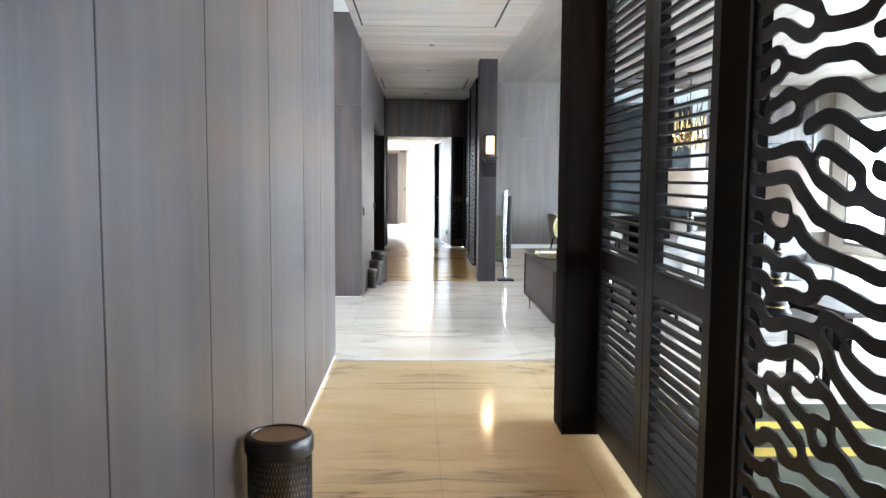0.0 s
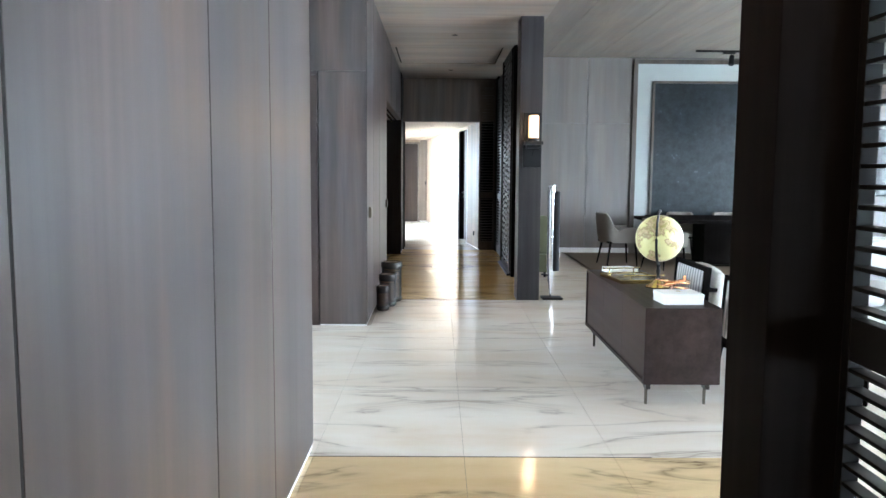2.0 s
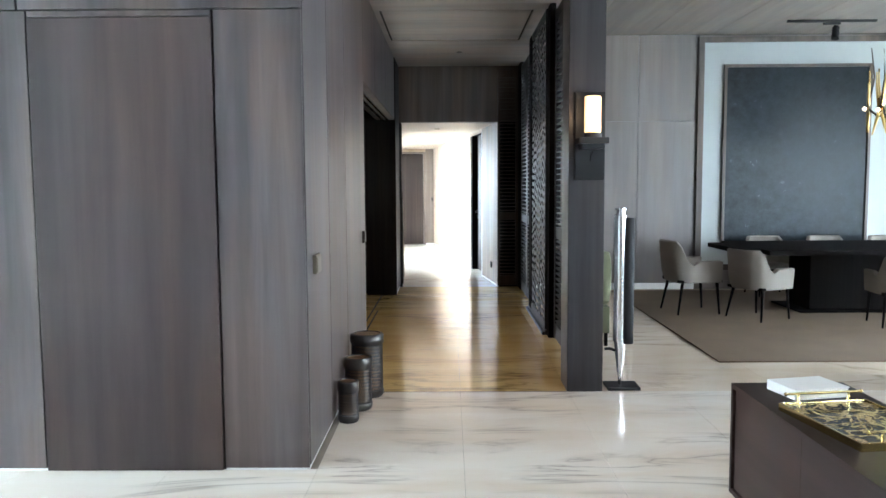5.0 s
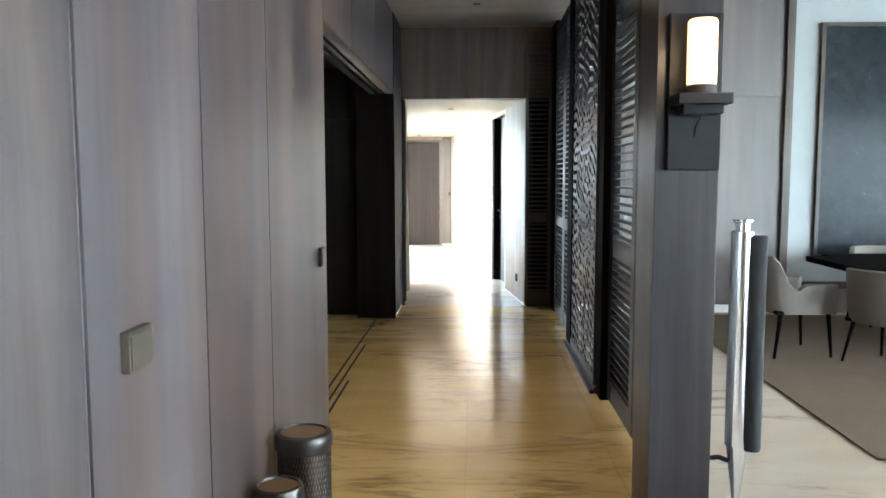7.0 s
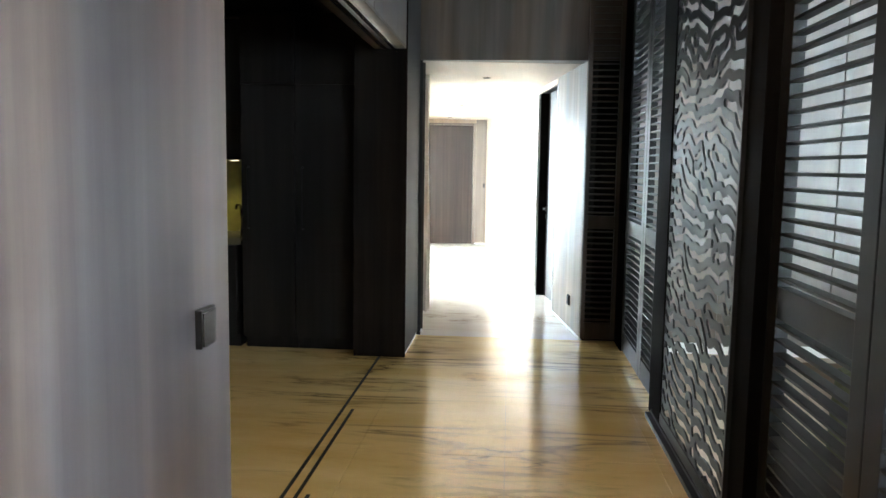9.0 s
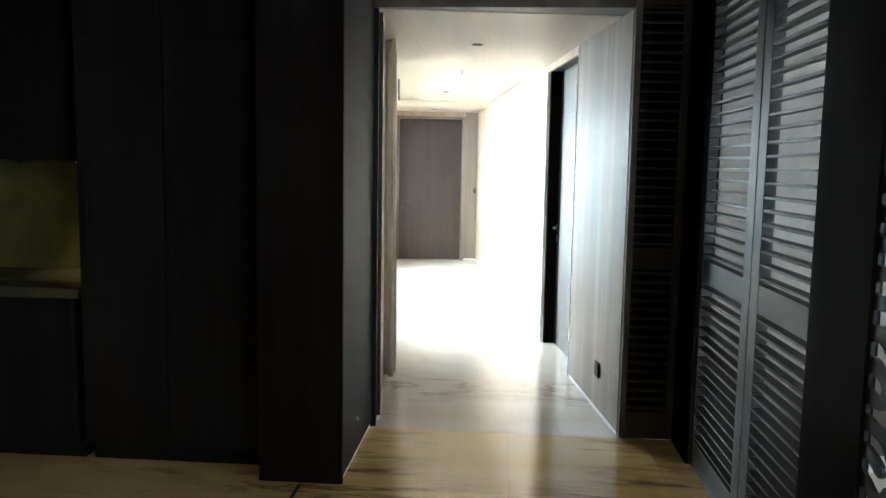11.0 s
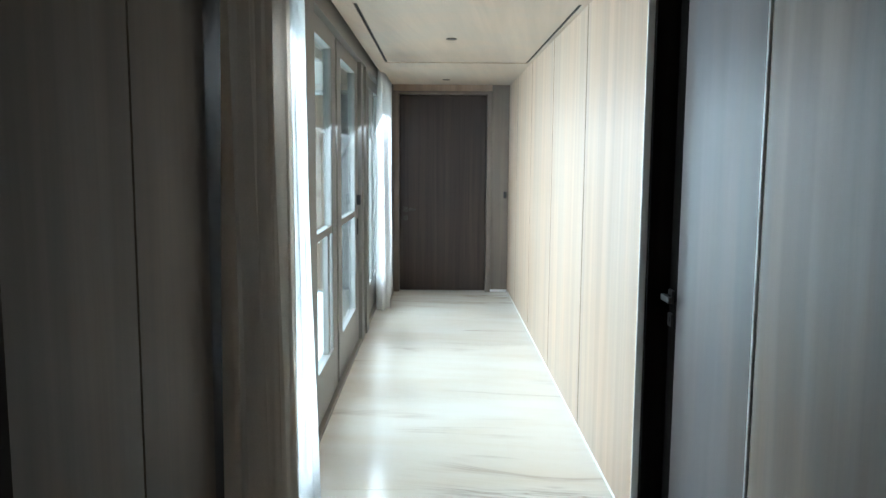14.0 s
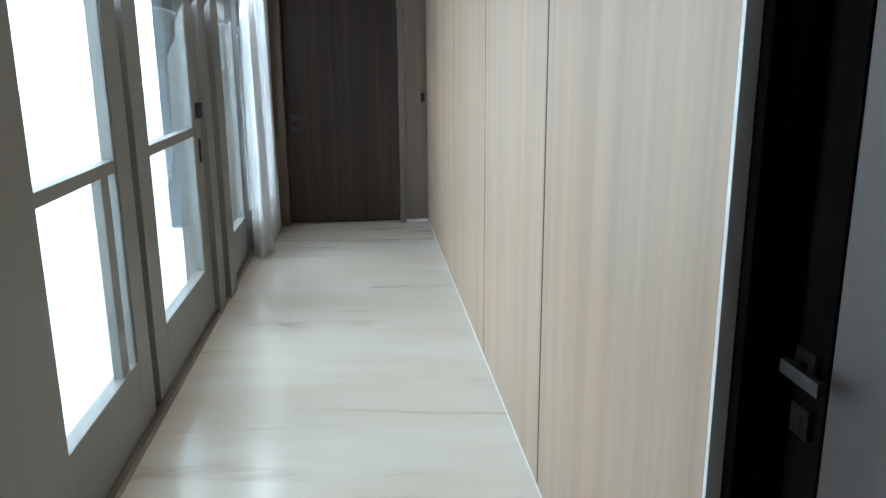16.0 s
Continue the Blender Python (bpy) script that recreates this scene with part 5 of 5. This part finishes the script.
def dining_chair():
    """Faces +y; wraparound low arms that sweep up into a tall back."""
    t = thing("dining_chair", "pale grey upholstered dining armchair with black legs", "chair", (0, 0, 0), 0, "chairs round the dining table")
    part("seat", cushion((-0.25, -0.22, 0.42), (0.25, 0.27, 0.49), 0.015), CHAIRCLOTH, t, smooth=True)
    part("seat_frame", blocks(((-0.27, -0.26, 0.385), (0.27, 0.27, 0.42)), bevel=0.008), BLACKWOOD, t)
    # shell: a U in plan whose top edge rises from arms to back
    bm, n, rings = bmesh.new(), 40, []
    for i in range(n + 1):
        s = i / n
        if s < 0.3:
            x, y = -0.29, 0.25 - s / 0.3 * 0.36
        elif s > 0.7:
            x, y = 0.29, -0.11 + (s - 0.7) / 0.3 * 0.36
        else:
            a = math.pi * (s - 0.3) / 0.4
            x, y = -0.29 * math.cos(a), -0.11 - 0.19 * math.sin(a) ** 0.8
        rise = max(0.0, min(1.0, (0.16 - abs(s - 0.5)) / 0.05 + 0.5))
        rise = rise * rise * (3 - 2 * rise)
        dip = 0.05 * math.exp(-((abs(s - 0.5) - 0.215) / 0.035) ** 2)
        z = 0.655 + 0.235 * rise - dip
        out = Vector((x, y + 0.05)).normalized()
        th = 0.055 - 0.015 * rise
        back = -0.06 * rise
        rings.append([bm.verts.new(q) for q in ((x, y, 0.39), (x + out.x * 0.01, y + out.y * 0.01 + back * 0.5, 0.52), (x + out.x * 0.015, y + out.y * 0.015 + back, z - 0.012), (x - out.x * th * 0.5, y - out.y * th * 0.5 + back, z), (x - out.x * th, y - out.y * th + back, z - 0.015), (x - out.x * th, y - out.y * th + back * 0.4, 0.5), (x - out.x * th, y - out.y * th, 0.39))])
    for a, b in zip(rings, rings[1:]):
        for k in range(len(a)):
            bm.faces.new((a[k], a[(k + 1) % len(a)], b[(k + 1) % len(a)], b[k]))
    bm.faces.new(rings[0])
    bm.faces.new(rings[-1][::-1])
    part("back_shell", bm, CHAIRCLOTH, t, "pale grey wraparound back and arms", True)
    for sx in (-1, 1):
        part("leg", tube([(sx * 0.27, -0.27, 0.0), (sx * 0.22, -0.2, 0.39)], [0.012, 0.02], 8), BLACKWOOD, t, smooth=True)
        part("leg", tube([(sx * 0.25, 0.25, 0.0), (sx * 0.23, 0.22, 0.39)], [0.012, 0.02], 8), BLACKWOOD, t, smooth=True)
    return t


chair = dining_chair()
SLIM = Matrix.Diagonal((0.93, 0.93, 0.92, 1))
chair.matrix_basis = pose(2.92, 14.15, 0.012, 0, 0, -84) @ SLIM
for x, y, turn in ((3.52, 13.72, -62), (4.75, 13.25, -8), (4.35, 15.45, 180), (5.15, 15.45, 180), (5.95, 15.45, 176), (6.6, 14.3, 92), (5.7, 13.2, 4)):
    copy_thing(chair, pose(x, y, 0.012, 0, 0, turn) @ SLIM)

pendant = thing("chandelier", "gilded branching chandelier over the dining table", "chandelier", (5.25, 14.35, 0))
GILT = plain("gilded_metal", (0.62, 0.42, 0.16), 0.28, 1.0, 0.15)
DARKBRONZE = plain("dark_bronze", (0.06, 0.045, 0.035), 0.4, 0.7)
part("rod", tube([(0, 0, 2.5), (0, 0, ROOM_Z)], 0.009, 8), DARKBRONZE, pendant)
part("canopy", lathe([(0.08, ROOM_Z - 0.03), (0.075, ROOM_Z), (0.001, ROOM_Z)], 24), DARKBRONZE, pendant, smooth=True)
rng = random.Random(11)
for k in range(6):
    a = 2 * math.pi * k / 6 + 0.5
    cx, cy, ox, oy = 0.26 * math.cos(a), 0.26 * math.sin(a), -math.sin(a), math.cos(a)
    z = 1.98 + 0.12 * rng.random()
    for s in (-1, 1):
        bow = [(cx + s * ox * w, cy + s * oy * w, z + h) for h, w in ((0.0, 0.085), (0.1, 0.055), (0.22, 0.022), (0.32, 0.02), (0.42, 0.035), (0.56, 0.05), (0.70, 0.055))]
        part("branch", tube(bow, [0.008, 0.014, 0.018, 0.018, 0.015, 0.011, 0.006], 8), GILT, pendant, "gilded curved branch", True)
    part("arm", tube([(0.05 * math.cos(a), 0.05 * math.sin(a), 2.26), (0.6 * cx, 0.6 * cy, 2.22), (cx, cy, z + 0.27)], [0.012, 0.014, 0.012], 8), DARKBRONZE, pendant, smooth=True)
    lean = rng.uniform(-0.15, 0.15)
    part("twig", tube([(cx, cy, z + 0.3), (0.8 * cx + lean * ox, 0.8 * cy + lean * oy, z + 0.62), (0.95 * cx + 2.2 * lean * ox, 0.95 * cy + 2.2 * lean * oy, z + 0.95)], [0.013, 0.011, 0.005], 8), DARKBRONZE, pendant, "dark bronze twig", True)
    part("bulb", lathe([(0.001, -0.024), (0.022, 0), (0.001, 0.028)], 12, (1.15 * cx, 1.15 * cy, z + 0.27)), glow("chandelier_bulb", (1, 0.75, 0.45), 6.0), pendant, "small lit bulb", True)
part("hub", lathe([(0.03, 2.1), (0.11, 2.14), (0.11, 2.24), (0.05, 2.3), (0.012, 2.52)], 16), GILT, pendant, smooth=True)

track = thing("track_light", "black ceiling track with one small spotlight", "track light", (4.92, 15.2, 0))
part("track", blocks(((-0.55, -0.018, ROOM_Z - 0.03), (0.55, 0.018, ROOM_Z)), bevel=0.002), BLACK, track)
part("adapter", blocks(((-0.1, -0.02, ROOM_Z - 0.06), (0.1, 0.02, ROOM_Z - 0.0305)), bevel=0.003), BLACK, track)
part("spot_head", tube([(0.05, 0.0, ROOM_Z - 0.09), (0.02, -0.05, ROOM_Z - 0.24)], [0.04, 0.045], 18), BLACK, track, smooth=True)
part("arm", tube([(0.04, 0, ROOM_Z - 0.061), (0.04, 0, ROOM_Z - 0.12)], 0.008, 8), BLACK, track)

# olive chair half seen behind the loudspeaker
side_chair = thing("side_chair", "olive green upholstered chair beside the screen", "chair")
OLIVE_CLOTH = plain("olive_cloth", (0.085, 0.09, 0.045), 0.8, 0, 0.1, 300, 0.4)
part("backrest", cushion((1.27, 12.30, 0.40), (1.62, 12.37, 0.86), 0.015), OLIVE_CLOTH, side_chair, smooth=True)
part("seat", cushion((1.26, 12.37, 0.36), (1.63, 12.78, 0.46), 0.02), OLIVE_CLOTH, side_chair, smooth=True)
part("apron", blocks(((1.27, 12.31, 0.12), (1.62, 12.77, 0.359)), bevel=0.01), OLIVE_CLOTH, side_chair)
for x in (1.30, 1.59):
    for y in (12.34, 12.74):
        part("leg", blocks(((x - 0.015, y - 0.015, 0), (x + 0.015, y + 0.015, 0.121)), bevel=0.002), BLACKWOOD, side_chair)

# ---- pantry ----
CABINET = wood("black_cabinet", (0.008, 0.007, 0.0065), (0.016, 0.014, 0.013), 0.5, 16.0, "z", 0.1, 0.15)


def tall_cabinet(x0, x1):
    t = thing("tall_cabinet", "dark tall pantry cabinet with bar handles", "cabinet", group="pantry cabinets")
    part("body", blocks(((x0 + 0.002, 15.78, 0.1), (x1 - 0.002, 16.38, 2.6)), ((x0 + 0.002, 15.84, 0), (x1 - 0.002, 16.38, 0.1))), CABINET, t)
    for z0, z1 in ((0.105, 2.06), (2.07, 2.595)):
        door = part("door", blocks(((x0 + 0.004, 15.757, z0), (x1 - 0.004, 15.778, z1)), bevel=0.002), CABINET, t)
        if z0 < 1:
            part("handle", tube([(x0 + 0.06, 15.757, 0.96), (x0 + 0.06, 15.73, 0.97), (x0 + 0.06, 15.73, 1.43), (x0 + 0.06, 15.757, 1.44)], 0.008, 8), BLACK, door, smooth=True)


tall_cabinet(-1.41, -0.94)
tall_cabinet(-1.84, -1.412)
for k in range(3):
    x0 = -3.7 + k * 0.606
    t = thing("base_cabinet", "dark base cabinet under the pantry worktop", "cabinet", group="pantry cabinets")
    part("body", blocks(((x0, 15.78, 0.1), (x0 + 0.602, 16.38, 0.828)), ((x0, 15.84, 0), (x0 + 0.602, 16.38, 0.1))), CABINET, t)
    part("door", blocks(((x0 + 0.003, 15.757, 0.105), (x0 + 0.599, 15.778, 0.822)), bevel=0.002), CABINET, t)
    t = thing("wall_cabinet", "dark wall cabinet over the pantry worktop", "cabinet", group="pantry cabinets")
    part("body", blocks(((x0, 16.02, 1.5), (x0 + 0.602, 16.38, 2.6))), CABINET, t)
    part("door", blocks(((x0 + 0.003, 15.967, 1.495), (x0 + 0.599, 16.018, 2.595)), bevel=0.002), CABINET, t)
# same stone as the backsplash, darkened in colour because little light reaches it
solid("worktop", blocks(((-3.75, 15.74, 0.83), (-1.844, 16.39, 0.88)), bevel=0.003), plain("shaded_worktop_stone", (0.075, 0.065, 0.042), 0.25, 0, 0.3, 12.0, 0.1), "polished stone worktop, coloured dark as if unlit, on dark cabinets", "worktop")
setting("backsplash", blocks(((-3.75, 16.385, 0.881), (-1.844, 16.398, 1.5))), plain("green_gold_stone", (0.19, 0.17, 0.05), 0.3, 0, 0.6, 6.0, 0.3), "green-gold stone backsplash", "backsplash")
tap = thing("tap", "small chrome tap on the pantry worktop", "tap", (-2.0, 16.2, 0.88))
part("spout", tube([(0, 0, 0), (0, 0, 0.2), (0, -0.03, 0.24), (0, -0.1, 0.24), (0, -0.12, 0.21)], 0.011, 10), STEEL, tap, smooth=True)
part("lever", tube([(0.012, 0, 0.1), (0.06, 0, 0.13)], 0.006, 8), STEEL, tap, smooth=True)
strip = thing("cabinet_light", "small lit lamp under the wall cabinet", "cabinet light", (-2.05, 16.2, 1.5))
part("housing", blocks(((-0.04, -0.04, -0.012), (0.04, 0.04, 0)), bevel=0.003), STEEL, strip)
part("lens", blocks(((-0.025, -0.025, -0.014), (0.025, 0.025, -0.0121))), glow("cabinet_lens", (1, 0.85, 0.5), 5.0), strip)
data = bpy.data.lights.new("cabinet_beam", "SPOT")
data.energy, data.color, data.spot_size, data.spot_blend = 11.0, (1, 0.85, 0.45), radians(75), 0.7
new("cabinet_beam", data).location = (-1.98, 16.30, 1.48)

# marble slabs
random.seed(4)


def slabs(x0, x1, y0, y1, mat, sizes=(0.76, 1.45), name="marble_slab", turn=None):
    x = x0
    while x < x1 - 0.02:
        xe = min(x + sizes[0], x1)
        y = y0
        while y < y1 - 0.02:
            ye = min(y + sizes[1], y1)
            ob = part(name, blocks(((x + 0.0008, y + 0.0008, -0.014), (xe - 0.0008, ye - 0.0008, 0.0)), turn=turn), mat, slab)
            y = ye
        x = xe


for y in (5.96, 10.79):
    part("threshold", blocks(((-0.53, y - 0.005, -0.01), (1.2, y + 0.005, 0.0012))), FLOOR_LINE, slab, "thin dark stone inlay")
slabs(-0.51, 1.77, -3.2, 5.96, PEACH_MARBLE)
slabs(-0.75, -0.51, -3.2, 5.96, PEACH_MARBLE)
slabs(-0.51, 2.53, 5.96, 10.79, WHITE_MARBLE, (0.76, 1.2))
slabs(-6.59, -0.51, 5.96, 9.3, WHITE_MARBLE, (0.76, 1.2))
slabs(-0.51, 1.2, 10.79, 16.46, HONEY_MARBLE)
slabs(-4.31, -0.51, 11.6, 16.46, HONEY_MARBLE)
slabs(1.2, 2.53, 10.79, 16.3, ROSE_MARBLE, (1.33, 1.4))
slabs(2.53, 9.1, 5.96, 10.79, WHITE_MARBLE, (1.6, 1.6))
slabs(2.53, 9.1, 10.79, 16.3, ROSE_MARBLE, (1.6, 1.6))
slabs(1.77, 9.1, -3.2, 5.96, WHITE_MARBLE, (1.6, 1.6))
slabs(-1.46, 0.2, 0.0, 8.4, CREAM_MARBLE, (1.66, 1.40), turn=Matrix.Translation((0, 0, -0.004)) @ T)
